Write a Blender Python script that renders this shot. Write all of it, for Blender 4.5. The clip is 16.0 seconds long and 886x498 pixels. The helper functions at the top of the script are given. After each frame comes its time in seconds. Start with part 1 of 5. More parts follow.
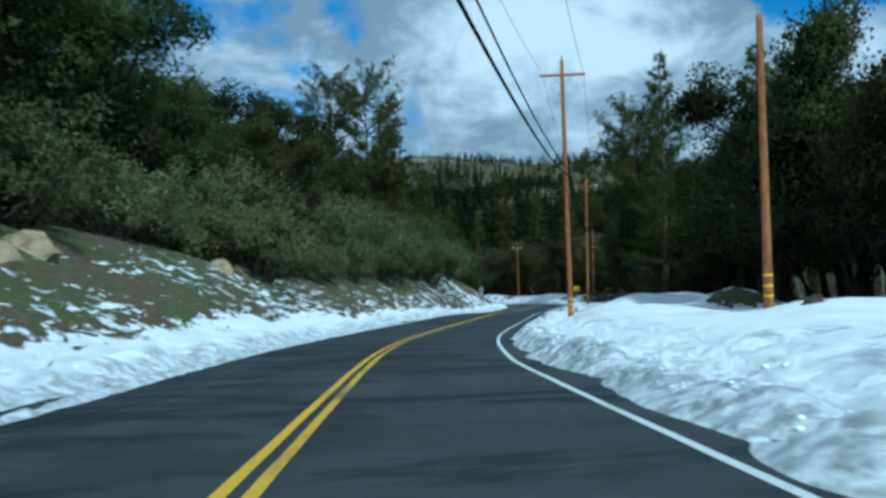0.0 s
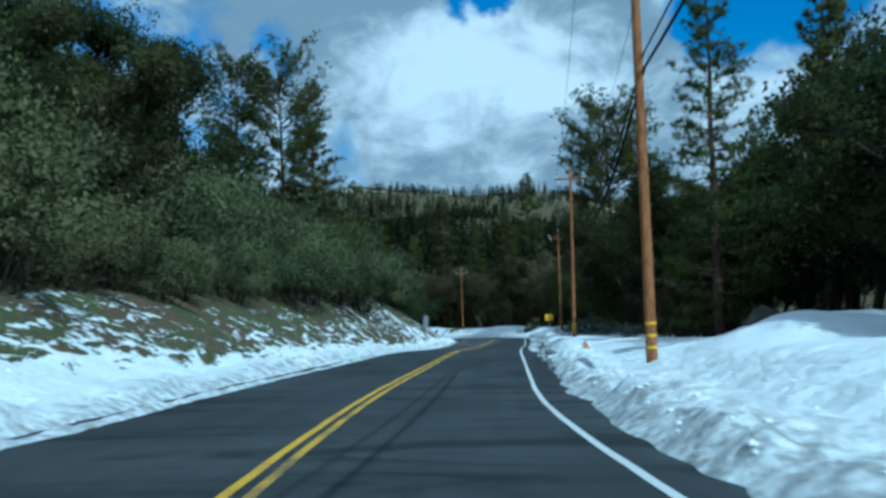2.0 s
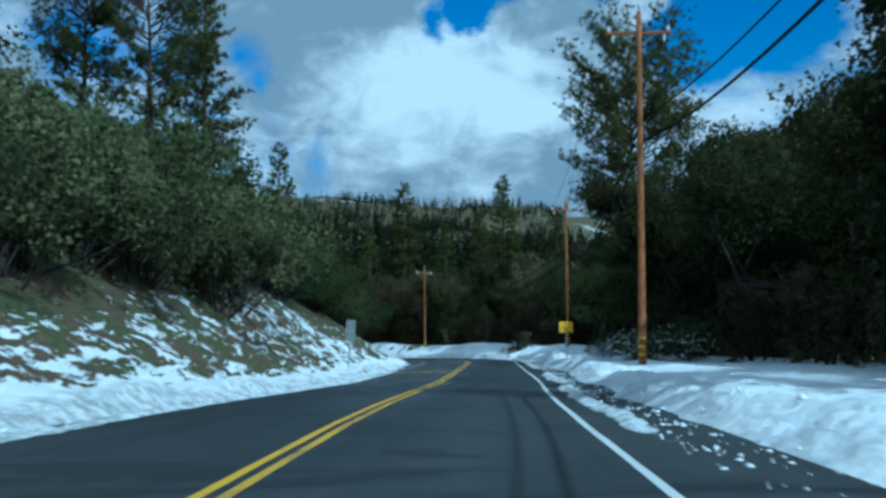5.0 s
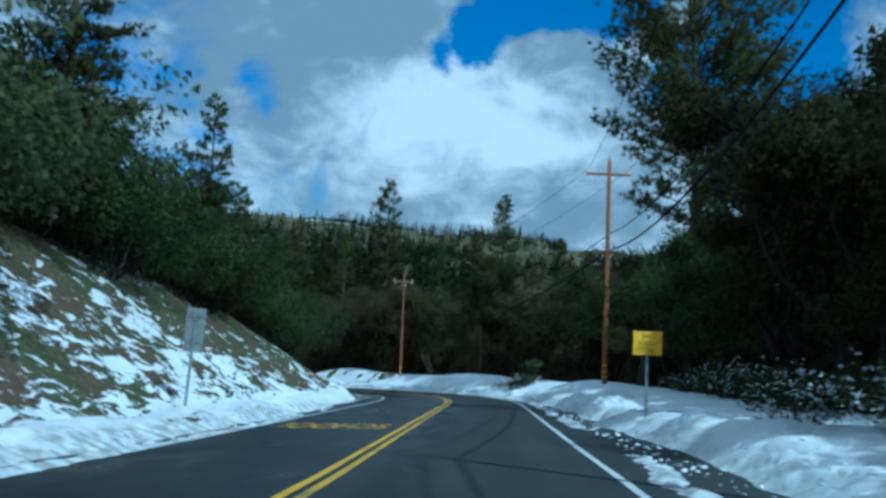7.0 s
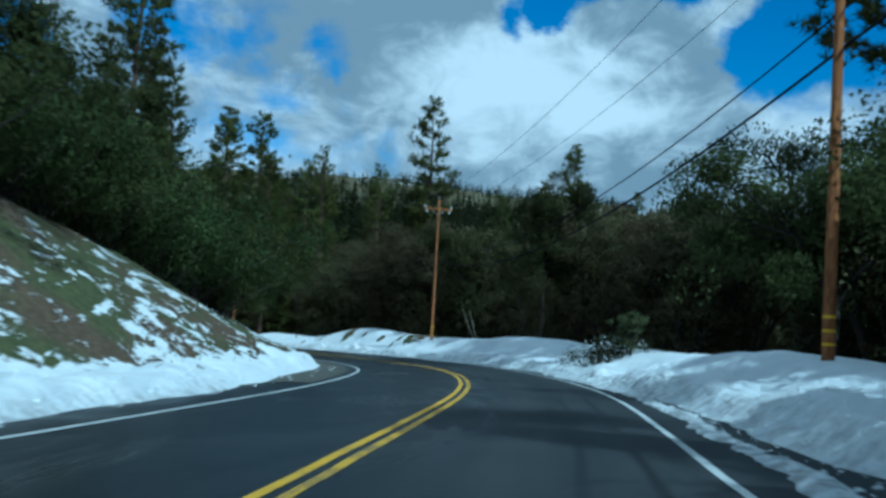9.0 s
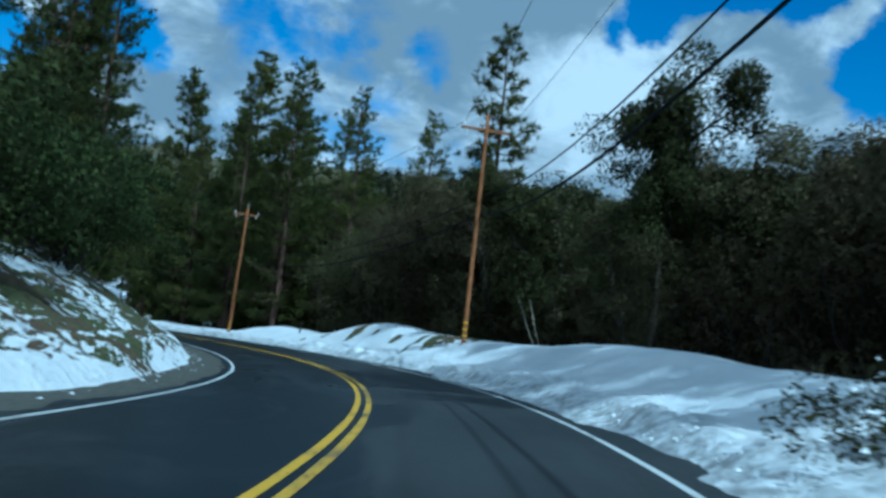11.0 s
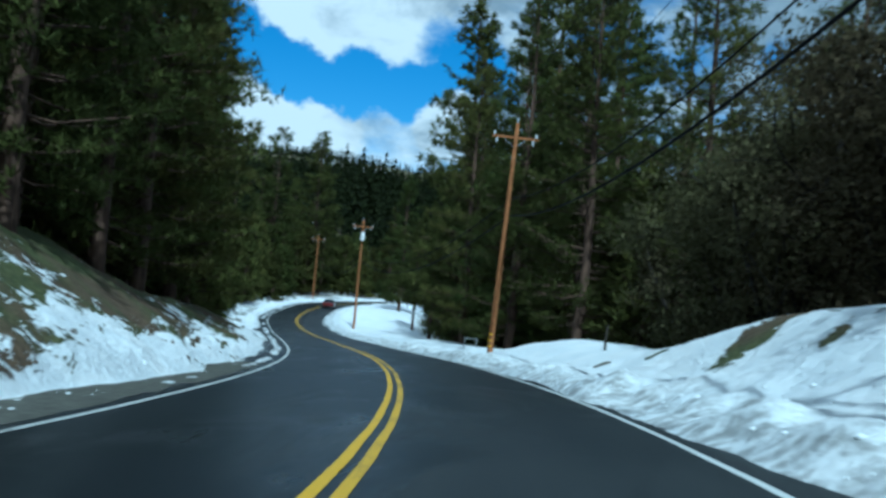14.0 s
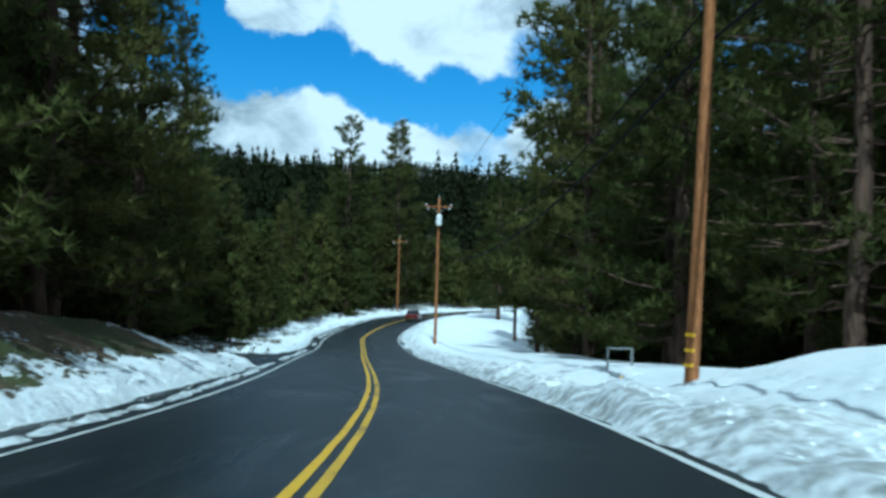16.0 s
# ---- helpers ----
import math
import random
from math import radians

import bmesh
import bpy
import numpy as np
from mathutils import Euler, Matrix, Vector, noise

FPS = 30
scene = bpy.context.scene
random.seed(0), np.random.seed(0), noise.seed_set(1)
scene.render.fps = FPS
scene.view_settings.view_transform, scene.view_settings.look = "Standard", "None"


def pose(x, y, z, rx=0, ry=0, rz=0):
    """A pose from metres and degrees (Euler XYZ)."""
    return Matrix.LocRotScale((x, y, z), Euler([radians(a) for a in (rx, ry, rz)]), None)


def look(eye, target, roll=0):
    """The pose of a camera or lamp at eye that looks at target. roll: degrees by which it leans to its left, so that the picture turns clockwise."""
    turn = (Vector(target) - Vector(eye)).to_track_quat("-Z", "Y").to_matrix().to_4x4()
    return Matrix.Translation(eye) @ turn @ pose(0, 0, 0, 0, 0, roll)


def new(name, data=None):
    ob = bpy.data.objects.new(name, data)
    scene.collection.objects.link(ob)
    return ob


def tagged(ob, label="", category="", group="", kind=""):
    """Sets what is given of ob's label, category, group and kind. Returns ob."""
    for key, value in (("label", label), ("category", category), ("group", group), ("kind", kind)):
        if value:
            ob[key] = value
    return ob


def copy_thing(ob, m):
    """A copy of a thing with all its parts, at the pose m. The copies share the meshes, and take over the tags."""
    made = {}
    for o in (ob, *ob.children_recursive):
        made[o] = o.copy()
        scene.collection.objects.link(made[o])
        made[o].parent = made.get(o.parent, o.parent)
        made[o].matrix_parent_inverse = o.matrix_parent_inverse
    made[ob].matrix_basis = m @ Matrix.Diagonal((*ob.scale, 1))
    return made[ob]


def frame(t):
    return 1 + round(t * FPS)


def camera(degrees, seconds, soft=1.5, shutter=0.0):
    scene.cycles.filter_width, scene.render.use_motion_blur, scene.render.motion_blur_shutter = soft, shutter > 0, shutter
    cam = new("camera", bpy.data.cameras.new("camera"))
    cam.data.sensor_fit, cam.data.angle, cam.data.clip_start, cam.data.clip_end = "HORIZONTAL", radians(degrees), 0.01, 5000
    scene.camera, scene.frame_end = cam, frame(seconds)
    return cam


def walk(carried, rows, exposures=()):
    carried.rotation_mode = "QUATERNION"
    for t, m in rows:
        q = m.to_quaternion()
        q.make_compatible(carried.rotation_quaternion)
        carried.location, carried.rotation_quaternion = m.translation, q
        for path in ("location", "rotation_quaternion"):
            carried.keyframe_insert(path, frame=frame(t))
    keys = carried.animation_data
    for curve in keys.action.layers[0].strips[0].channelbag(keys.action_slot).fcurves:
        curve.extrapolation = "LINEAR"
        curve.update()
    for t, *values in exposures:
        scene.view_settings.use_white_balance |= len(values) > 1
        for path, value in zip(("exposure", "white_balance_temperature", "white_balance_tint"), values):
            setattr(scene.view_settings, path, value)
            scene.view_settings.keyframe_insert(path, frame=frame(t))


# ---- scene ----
cam = camera(44.38, 16.0, soft=3.0, shutter=0.3)
EYE = 1.148
EXPOSURES = [(0.0, -0.28, 4480.0, -15.0), (1.5, -0.28, 4480.0, -15.0), (2.0, -0.28, 4260.0, -17.0), (2.5, -0.28, 4400.0, -15.0), (3.5, -0.28, 4230.0, -18.0), (6.0, -0.36, 4120.0, -17.0), (7.0, -0.36, 4120.0, -17.0), (7.6, -0.40, 4260.0, -20.0), (8.2, -0.40, 4260.0, -20.0), (10.5, -0.32, 4130.0, -16.0), (11.3, -0.36, 4180.0, -16.0), (12.0, -0.22, 4180.0, -16.0), (12.5, -0.2, 4300.0, -17.0), (14.0, -0.2, 4450.0, -16.0), (16.0, -0.05, 4620.0, -16.0)]
# seconds, x, y, z, yaw, pitch, roll
ROWS = [
    (0.0, 0.22, 0.04, 1.09, -0.70, 1.49, 1.50),
    (0.5, 0.05, 7.74, 0.85, -2.63, 1.35, 2.40),
    (1.0, -0.09, 15.53, 0.65, -2.07, 1.50, 2.26),
    (1.5, 0.04, 23.24, 0.45, -3.33, 2.14, 2.57),
    (2.0, 0.37, 30.84, 0.26, -4.32, 3.21, 1.68),
    (2.5, 0.88, 38.27, 0.05, -4.90, 2.04, 2.13),
    (3.0, 1.68, 45.52, -0.19, -4.50, 2.57, 1.71),
    (3.5, 2.58, 52.74, -0.37, -5.37, 3.06, 0.90),
    (6.0, 7.70, 91.07, -0.95, -6.47, 5.83, 0.12),
    (6.5, 8.89, 98.90, -1.14, -6.58, 6.84, -1.61),
    (7.0, 10.12, 106.79, -1.34, -6.26, 5.76, -2.24),
    (7.5, 11.49, 114.77, -1.51, -3.82, 4.57, -3.51),
    (8.0, 12.52, 122.68, -1.67, -3.39, 3.64, -3.63),
    (10.5, 18.60, 164.33, -2.40, -0.25, 4.14, -4.30),
    (11.0, 19.02, 172.45, -2.56, 1.88, 3.90, -6.33),
    (11.5, 19.14, 180.48, -2.74, 5.30, 4.75, -7.59),
    (12.0, 18.76, 188.52, -2.93, 8.66, 4.17, -6.73),
    (12.5, 17.98, 196.56, -3.14, 11.85, 3.96, -6.05),
    (13.0, 16.79, 204.47, -3.36, 14.85, 4.05, -6.18),
    (13.5, 15.14, 212.31, -3.58, 17.54, 3.98, -5.44),
    (14.0, 13.10, 220.08, -3.76, 20.58, 3.32, -5.22),
    (14.5, 10.58, 227.81, -3.94, 22.91, 3.99, -4.84),
    (15.0, 7.72, 235.62, -4.10, 23.50, 4.11, -2.65),
    (15.5, 4.52, 243.31, -4.30, 24.43, 3.47, -2.12),
    (16.0, 1.22, 250.84, -4.49, 26.20, 3.70, -1.70),
]
walk(cam, [(t, pose(x, y, z, 90 + pitch, roll, yaw)) for t, x, y, z, yaw, pitch, roll in ROWS], EXPOSURES)

# ---- world, sun ----
SUN_AZ = 152.0     # degrees clockwise from +y, towards the sun
SUN_EL = 41.0
sun_dir = Vector((math.sin(radians(SUN_AZ)) * math.cos(radians(SUN_EL)), math.cos(radians(SUN_AZ)) * math.cos(radians(SUN_EL)), math.sin(radians(SUN_EL))))
sun = new("sun", bpy.data.lights.new("sun", "SUN"))
sun.data.energy, sun.data.angle, sun.data.color = 4.2, radians(0.6), (1.0, 0.95, 0.87)
sun.matrix_world = look(sun_dir * 500, (0, 0, 0))


class Nodes:
    """A short hand for node trees."""

    def __init__(self, tree):
        self.tree = tree
        tree.nodes.clear()

    def __call__(self, kind, inputs=None, **props):
        n = self.tree.nodes.new(kind)
        if "operation" in props:
            n.operation = props["operation"]
        if props.get("use_clamp"):
            n.use_clamp = True
        if "interpolation_type" in props:
            n.interpolation_type = props["interpolation_type"]
        if "feature" in props:
            n.feature = props["feature"]
        if "attribute_name" in props:
            n.attribute_name = props["attribute_name"]
        if "uv_map" in props:
            n.uv_map = props["uv_map"]
        for k, v in (inputs or {}).items():
            if isinstance(v, bpy.types.NodeSocket):
                self.tree.links.new(v, n.inputs[k])
            else:
                n.inputs[k].default_value = v
        return n

    def math(self, op, a, b=0.0, clamp=False):
        return self("ShaderNodeMath", {0: a, 1: b}, operation=op, use_clamp=clamp).outputs[0]

    def noise(self, vec, scale, detail=4.0, rough=0.55, dist=0.0):
        return self("ShaderNodeTexNoise", {"Vector": vec, "Scale": scale, "Detail": detail, "Roughness": rough, "Distortion": dist}).outputs["Fac"]

    def ramp(self, fac, lo, hi, a=0.0, b=1.0):
        return self("ShaderNodeMapRange", {"Value": fac, "From Min": lo, "From Max": hi, "To Min": a, "To Max": b}, interpolation_type="SMOOTHSTEP").outputs[0]

    def mix(self, fac, a, b):
        n = self.tree.nodes.new("ShaderNodeMix")
        n.data_type = "RGBA"
        for k, v in ((0, fac), (6, a), (7, b)):
            if isinstance(v, bpy.types.NodeSocket):
                self.tree.links.new(v, n.inputs[k])
            elif k == 0:
                n.inputs[k].default_value = v
            else:
                n.inputs[k].default_value = (*v, 1.0)[:4]
        return n.outputs[2]


world = bpy.data.worlds.new("world")
scene.world = world
world.use_nodes = True
N = Nodes(world.node_tree)
wdir = N("ShaderNodeTexCoord").outputs["Generated"]
sky = N("ShaderNodeTexSky")
sky.sky_type, sky.sun_disc, sky.sun_elevation, sky.sun_rotation = "NISHITA", False, radians(SUN_EL), radians(SUN_AZ)
sky.air_density, sky.dust_density, sky.ozone_density, sky.altitude = 1.0, 0.1, 3.0, 900.0
# the clouds drift out of shape before they are cut
bend1 = N("ShaderNodeTexNoise", {"Vector": wdir, "Scale": 7.0, "Detail": 7.0, "Roughness": 0.6}).outputs["Color"]
bend2 = N("ShaderNodeVectorMath", {0: bend1, 1: (0.5, 0.5, 0.5)}, operation="SUBTRACT").outputs[0]
bend3 = N("ShaderNodeVectorMath", {0: bend2, 1: (0.16, 0.16, 0.11)}, operation="MULTIPLY").outputs[0]
wbent = N("ShaderNodeVectorMath", {0: N("ShaderNodeVectorMath", {0: wdir, 1: bend3}, operation="ADD").outputs[0]}, operation="NORMALIZE").outputs[0]
warp = N("ShaderNodeMapping", {"Vector": wdir, "Scale": (1.0, 1.0, 1.7)}).outputs[0]
puff = N.noise(warp, 6.5, 10.0, 0.6, 0.2)
# openings of blue between the clouds: azimuth, elevation, radius in degrees, strength
GAPS = [(-3.4, 14.2, 1.4, .25), (0.4, 9.0, 1.2, .16), (3.9, 15.6, 1.6, .28), (6.8, 16.4, 1.6, .30), (9.8, 17.6, 2.2, .34), (13.6, 18.9, 2.3, .34),
        (22.8, 16.8, 3.0, .29), (19.6, 14.6, 1.8, .22), (-6.5, 11.8, 1.2, .14), (14.8, 13.6, 1.2, .2), (-14, 13.9, 1.2, .12), (-11, 13.7, 1.3, .12), (-8, 13.8, 1.2, .10), (-21.7, 14.3, 1.0, .1),
        (-20.3, 12.2, 1.2, .24), (-23.2, 11.5, 1.3, .30), (-26.2, 11.9, 1.3, .36), (-29.2, 12.6, 1.3, .36), (-32.2, 12.8, 1.4, .34), (-35, 12.9, 1.4, .30), (-38, 13.6, 1.7, .30), (-41, 15, 2.4, .3), (-21, 7.8, 0.8, .16)]
CLOUDS = [(-28.5, 8.8, 1.9, .28), (-20.5, 9.2, 1.5, .22), (-34, 8.8, 2.2, .26), (-38, 9.5, 1.8, .2), (-35.5, 16.3, 1.8, .26), (6, 12.3, 4.0, .3), (12.5, 13.8, 3.0, .26), (-6, 12.6, 1.5, .12), (0, 18, 4.0, .2), (-28, 16.8, 2.2, .34), (10, 8, 6.0, .25), (2, 11.5, 3.0, .2)]
# where the cloud tops catch more or less of the sun: azimuth, elevation, radius, amount
SUNLIT = [(-29, 8.8, 6.0, .14), (-29, 16.0, 5.0, .10), (7, 12.5, 4.6, .09), (1, 10.5, 3.0, .06), (-3, 18.5, 6.0, -.10), (8, 20, 6.0, -.08), (-9, 10.5, 4.0, .06), (5, 7.5, 4.0, -.05)]


def aim(az, el):
    return (math.sin(radians(az)) * math.cos(radians(el)), math.cos(radians(az)) * math.cos(radians(el)), math.sin(radians(el)))


dens = puff
for sign, rows_ in ((-1, GAPS), (1, CLOUDS)):
    for az, el, rad, k in rows_:
        dotp = N("ShaderNodeVectorMath", {0: wbent, 1: aim(az, el)}, operation="DOT_PRODUCT").outputs["Value"]
        blob = N.ramp(dotp, math.cos(radians(rad * 1.7)), 1.0, 0.0, sign * k * 1.25)
        dens = N.math("ADD", dens, blob)
cover = N.ramp(dens, 0.25, 0.53)
low_warp = N("ShaderNodeMapping", {"Vector": wdir, "Scale": (1.0, 1.0, 2.4), "Location": (0.3, 0.1, 0.35)}).outputs[0]
shade = N.noise(low_warp, 5.2, 8.0, 0.55, 0.4)
billow = N.noise(N("ShaderNodeMapping", {"Vector": wdir, "Scale": (1.0, 1.0, 1.5), "Location": (0.7, 0.2, 0.1)}).outputs[0], 17.0, 7.0, 0.6, 0.6)
lift = N.math("ADD", N.math("MULTIPLY", shade, 0.60), N.math("MULTIPLY", billow, 0.40))
for az, el, rad, k in SUNLIT:
    dotp = N("ShaderNodeVectorMath", {0: wbent, 1: aim(az, el)}, operation="DOT_PRODUCT").outputs["Value"]
    lift = N.math("ADD", lift, N.ramp(dotp, math.cos(radians(rad * 1.7)), 1.0, 0.0, k))
lit = N.ramp(lift, 0.41, 0.64)
cloud_col = N.mix(lit, (0.34, 0.37, 0.41), (0.97, 0.92, 0.90))
bg_sky = N("ShaderNodeBackground", {"Color": N("ShaderNodeHueSaturation", {"Color": sky.outputs[0], "Saturation": 1.3}).outputs[0], "Strength": 0.10})
bg_cloud = N("ShaderNodeBackground", {"Color": cloud_col, "Strength": 1.0})
both = N("ShaderNodeMixShader", {0: cover, 1: bg_sky.outputs[0], 2: bg_cloud.outputs[0]})
N("ShaderNodeOutputWorld", {"Surface": both.outputs[0]})

# ---- materials ----


def material(name, rough=0.8, metal=0.0, spec=0.3):
    m = bpy.data.materials.new(name)
    m.use_nodes = True
    n = Nodes(m.node_tree)
    b = n("ShaderNodeBsdfPrincipled", {"Roughness": rough, "Metallic": metal, "Specular IOR Level": spec})
    n("ShaderNodeOutputMaterial", {"Surface": b.outputs[0]})
    return m, n, b


def join(n, sock, node, key):
    n.tree.links.new(sock, node.inputs[key])


def bumped(n, b, height, strength, dist):
    join(n, n("ShaderNodeBump", {"Height": height, "Strength": strength, "Distance": dist}).outputs[0], b, "Normal")


def plain(name, col, rough=0.7, metal=0.0, var=0.25, scale=6.0, bump=0.15, spec=0.3):
    m, n, b = material(name, rough, metal, spec)
    co = n("ShaderNodeTexCoord").outputs["Object"]
    f1, f2 = n.noise(co, scale, 6.0), n.noise(co, scale * 9, 3.0)
    f = n.math("ADD", n.math("MULTIPLY", f1, 0.65), n.math("MULTIPLY", f2, 0.35))
    lo, hi = [c * (1 - var) for c in col], [min(1, c * (1 + var)) for c in col]
    join(n, n.mix(n.ramp(f, 0.3, 0.7), lo, hi), b, "Base Color")
    if bump:
        bumped(n, b, f2, bump, 0.02)
    return m


def leafy(name, a, b_, c, rough=0.65):
    """Foliage: the colour varies from leaf to leaf, from plant to plant and over the crown."""
    m, n, b = material(name, rough, 0.0, 0.06)
    isl = n("ShaderNodeNewGeometry").outputs["Random Per Island"]
    ob = n("ShaderNodeObjectInfo").outputs["Random"]
    co = n("ShaderNodeTexCoord").outputs["Object"]
    big = n.ramp(n.noise(co, 0.7, 3.0), 0.35, 0.65)
    col = n.mix(big, a, b_)
    col = n.mix(n.math("MULTIPLY", isl, 0.42), col, c)
    hsv = n("ShaderNodeHueSaturation", {"Color": col, "Value": n.math("ADD", n.math("MULTIPLY", ob, 0.7), 0.65), "Hue": n.math("ADD", n.math("MULTIPLY", n.math("FRACT", n.math("MULTIPLY", ob, 7.3)), 0.05), 0.470)})
    join(n, hsv.outputs[0], b, "Base Color")
    # thin leaves pass some light on
    through_leaf = n("ShaderNodeBsdfTranslucent", {"Color": hsv.outputs[0]})
    n("ShaderNodeOutputMaterial", {"Surface": n("ShaderNodeMixShader", {0: 0.52, 1: b.outputs[0], 2: through_leaf.outputs[0]}).outputs[0]}).is_active_output = True
    return m


def bark(name, a, b_, scale=8.0):
    m, n, b = material(name, 0.9, 0.0, 0.15)
    co = n("ShaderNodeMapping", {"Vector": n("ShaderNodeTexCoord").outputs["Object"], "Scale": (1.0, 1.0, 0.18)}).outputs[0]
    f = n.noise(co, scale, 6.0, 0.65, 0.6)
    join(n, n.mix(n.ramp(f, 0.35, 0.65), a, b_), b, "Base Color")
    bumped(n, b, f, 0.6, 0.03)
    return m


M_PINE = leafy("pine_needles", (0.082, 0.100, 0.030), (0.135, 0.150, 0.040), (0.175, 0.176, 0.060))
M_OAK = leafy("live_oak_leaves", (0.052, 0.062, 0.024), (0.082, 0.090, 0.032), (0.112, 0.112, 0.048))
M_SHRUB = leafy("manzanita_leaves", (0.150, 0.170, 0.076), (0.225, 0.238, 0.106), (0.275, 0.284, 0.140))
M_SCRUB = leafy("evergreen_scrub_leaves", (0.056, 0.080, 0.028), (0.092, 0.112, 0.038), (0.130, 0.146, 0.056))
M_BRUSH = leafy("brown_brush_leaves", (0.106, 0.096, 0.046), (0.152, 0.134, 0.066), (0.188, 0.164, 0.088))
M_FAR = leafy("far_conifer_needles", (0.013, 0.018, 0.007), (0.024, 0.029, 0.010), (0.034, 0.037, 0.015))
M_BARK = bark("grey_bark", (0.020, 0.017, 0.014), (0.052, 0.044, 0.036))
M_PBARK = bark("pine_bark", (0.040, 0.026, 0.020), (0.115, 0.072, 0.050), 5.0)
M_POLE = bark("treated_pole_wood", (0.17, 0.072, 0.028), (0.33, 0.145, 0.056), 14.0)
M_STEEL = plain("galvanised_steel", (0.33, 0.35, 0.36), 0.45, 0.7)
M_GREY = plain("grey_paint", (0.20, 0.21, 0.21), 0.6)
M_WHITE = plain("white_porcelain", (0.72, 0.73, 0.72), 0.35)
M_CABLE = plain("black_cable", (0.010, 0.010, 0.011), 0.85, spec=0.1)
M_YELLOW = plain("sign_yellow", (0.72, 0.42, 0.012), 0.45, var=0.08)
M_BLACK = plain("sign_black", (0.015, 0.015, 0.015), 0.5, var=0.1)
M_HYD = plain("hydrant_yellow", (0.60, 0.36, 0.07), 0.5)
M_HYDOLD = plain("faded_orange_paint", (0.46, 0.22, 0.10), 0.7)
M_ROCK = plain("dark_rock", (0.055, 0.048, 0.040), 0.9, var=0.5, scale=2.5, bump=0.6)
M_TAN = plain("tan_rock", (0.30, 0.23, 0.14), 0.9, var=0.4, scale=2.0, bump=0.6)
M_TWIG = plain("dry_wood", (0.42, 0.37, 0.27), 0.9)
M_RED = plain("red_car_paint", (0.10, 0.018, 0.018), 0.3, var=0.05, bump=0)
M_GLASS = plain("car_glass", (0.02, 0.025, 0.03), 0.08, var=0.05, bump=0, spec=0.6)
M_RUBBER = plain("rubber", (0.02, 0.02, 0.02), 0.85)


def m_snow(name):
    """Snow, broken by grass and soil where the cover attribute is low; the uv holds metres along and across the road."""
    m, n, b = material(name, 0.7, 0.0, 0.25)
    co = n("ShaderNodeTexCoord").outputs["Object"]
    uv = n("ShaderNodeUVMap", uv_map="road").outputs[0]
    cov = n("ShaderNodeAttribute", attribute_name="cover").outputs["Fac"]
    strk = n("ShaderNodeMapping", {"Vector": uv, "Rotation": (0, 0, radians(33)), "Scale": (0.5, 1.9, 1.0)}).outputs[0]
    p1 = n.noise(strk, 1.0, 7.0, 0.66, 0.6)
    p2 = n.noise(co, 2.6, 5.0, 0.6)
    pat = n.math("ADD", n.math("MULTIPLY", p1, 0.68), n.math("MULTIPLY", p2, 0.32))
    thr = n.math("SUBTRACT", n.math("ADD", n.math("MULTIPLY", n.math("SUBTRACT", pat, 0.5), 2.3), cov), 0.5)
    snow = n.ramp(thr, -0.025, 0.035)
    s1 = n.noise(co, 0.5, 5.0)
    s2 = n.noise(co, 7.0, 5.0, 0.6)
    scol = n.mix(n.ramp(s1, 0.35, 0.7), (0.80, 0.83, 0.86), (0.90, 0.91, 0.92))
    scol = n.mix(n.math("MULTIPLY", n.ramp(s2, 0.5, 0.8), 0.25), scol, (0.66, 0.68, 0.68))
    grit = n("ShaderNodeAttribute", attribute_name="grit").outputs["Fac"]
    scol = n.mix(n.math("MULTIPLY", grit, n.ramp(n.noise(co, 3.2, 6.0, 0.65), 0.38, 0.62)), scol, (0.16, 0.155, 0.145))
    g1 = n.ramp(n.noise(co, 0.35, 4.0), 0.38, 0.62)
    g2 = n.ramp(n.noise(co, 5.5, 6.0, 0.7), 0.3, 0.72)
    grass = n.mix(g2, (0.042, 0.052, 0.020), (0.112, 0.116, 0.046))
    soil = n.mix(g2, (0.055, 0.040, 0.026), (0.15, 0.105, 0.065))
    gcol = n.mix(g1, grass, soil)
    join(n, n.mix(snow, gcol, scol), b, "Base Color")
    join(n, n.mix(snow, (0.95,) * 3, (0.6,) * 3), b, "Roughness")
    h = n.math("ADD", n.math("MULTIPLY", snow, 0.5), n.math("ADD", n.math("MULTIPLY", s2, 0.35), n.math("MULTIPLY", g2, 0.15)))
    crumbs = n("ShaderNodeAttribute", attribute_name="crumbs").outputs["Fac"]
    cell = n("ShaderNodeTexVoronoi", {"Vector": n("ShaderNodeMapping", {"Vector": co, "Scale": (1.0, 1.0, 1.4)}).outputs[0], "Scale": 3.6, "Randomness": 1.0}).outputs["Distance"]
    lumpy = n.math("SUBTRACT", n.noise(co, 3.3, 7.0, 0.7), n.math("MULTIPLY", cell, 0.55))
    h = n.math("ADD", h, n.math("MULTIPLY", crumbs, n.math("MULTIPLY", lumpy, 1.2)))
    bumped(n, b, h, 0.8, 0.12)
    return m


M_SNOW = m_snow("snow_over_grass")


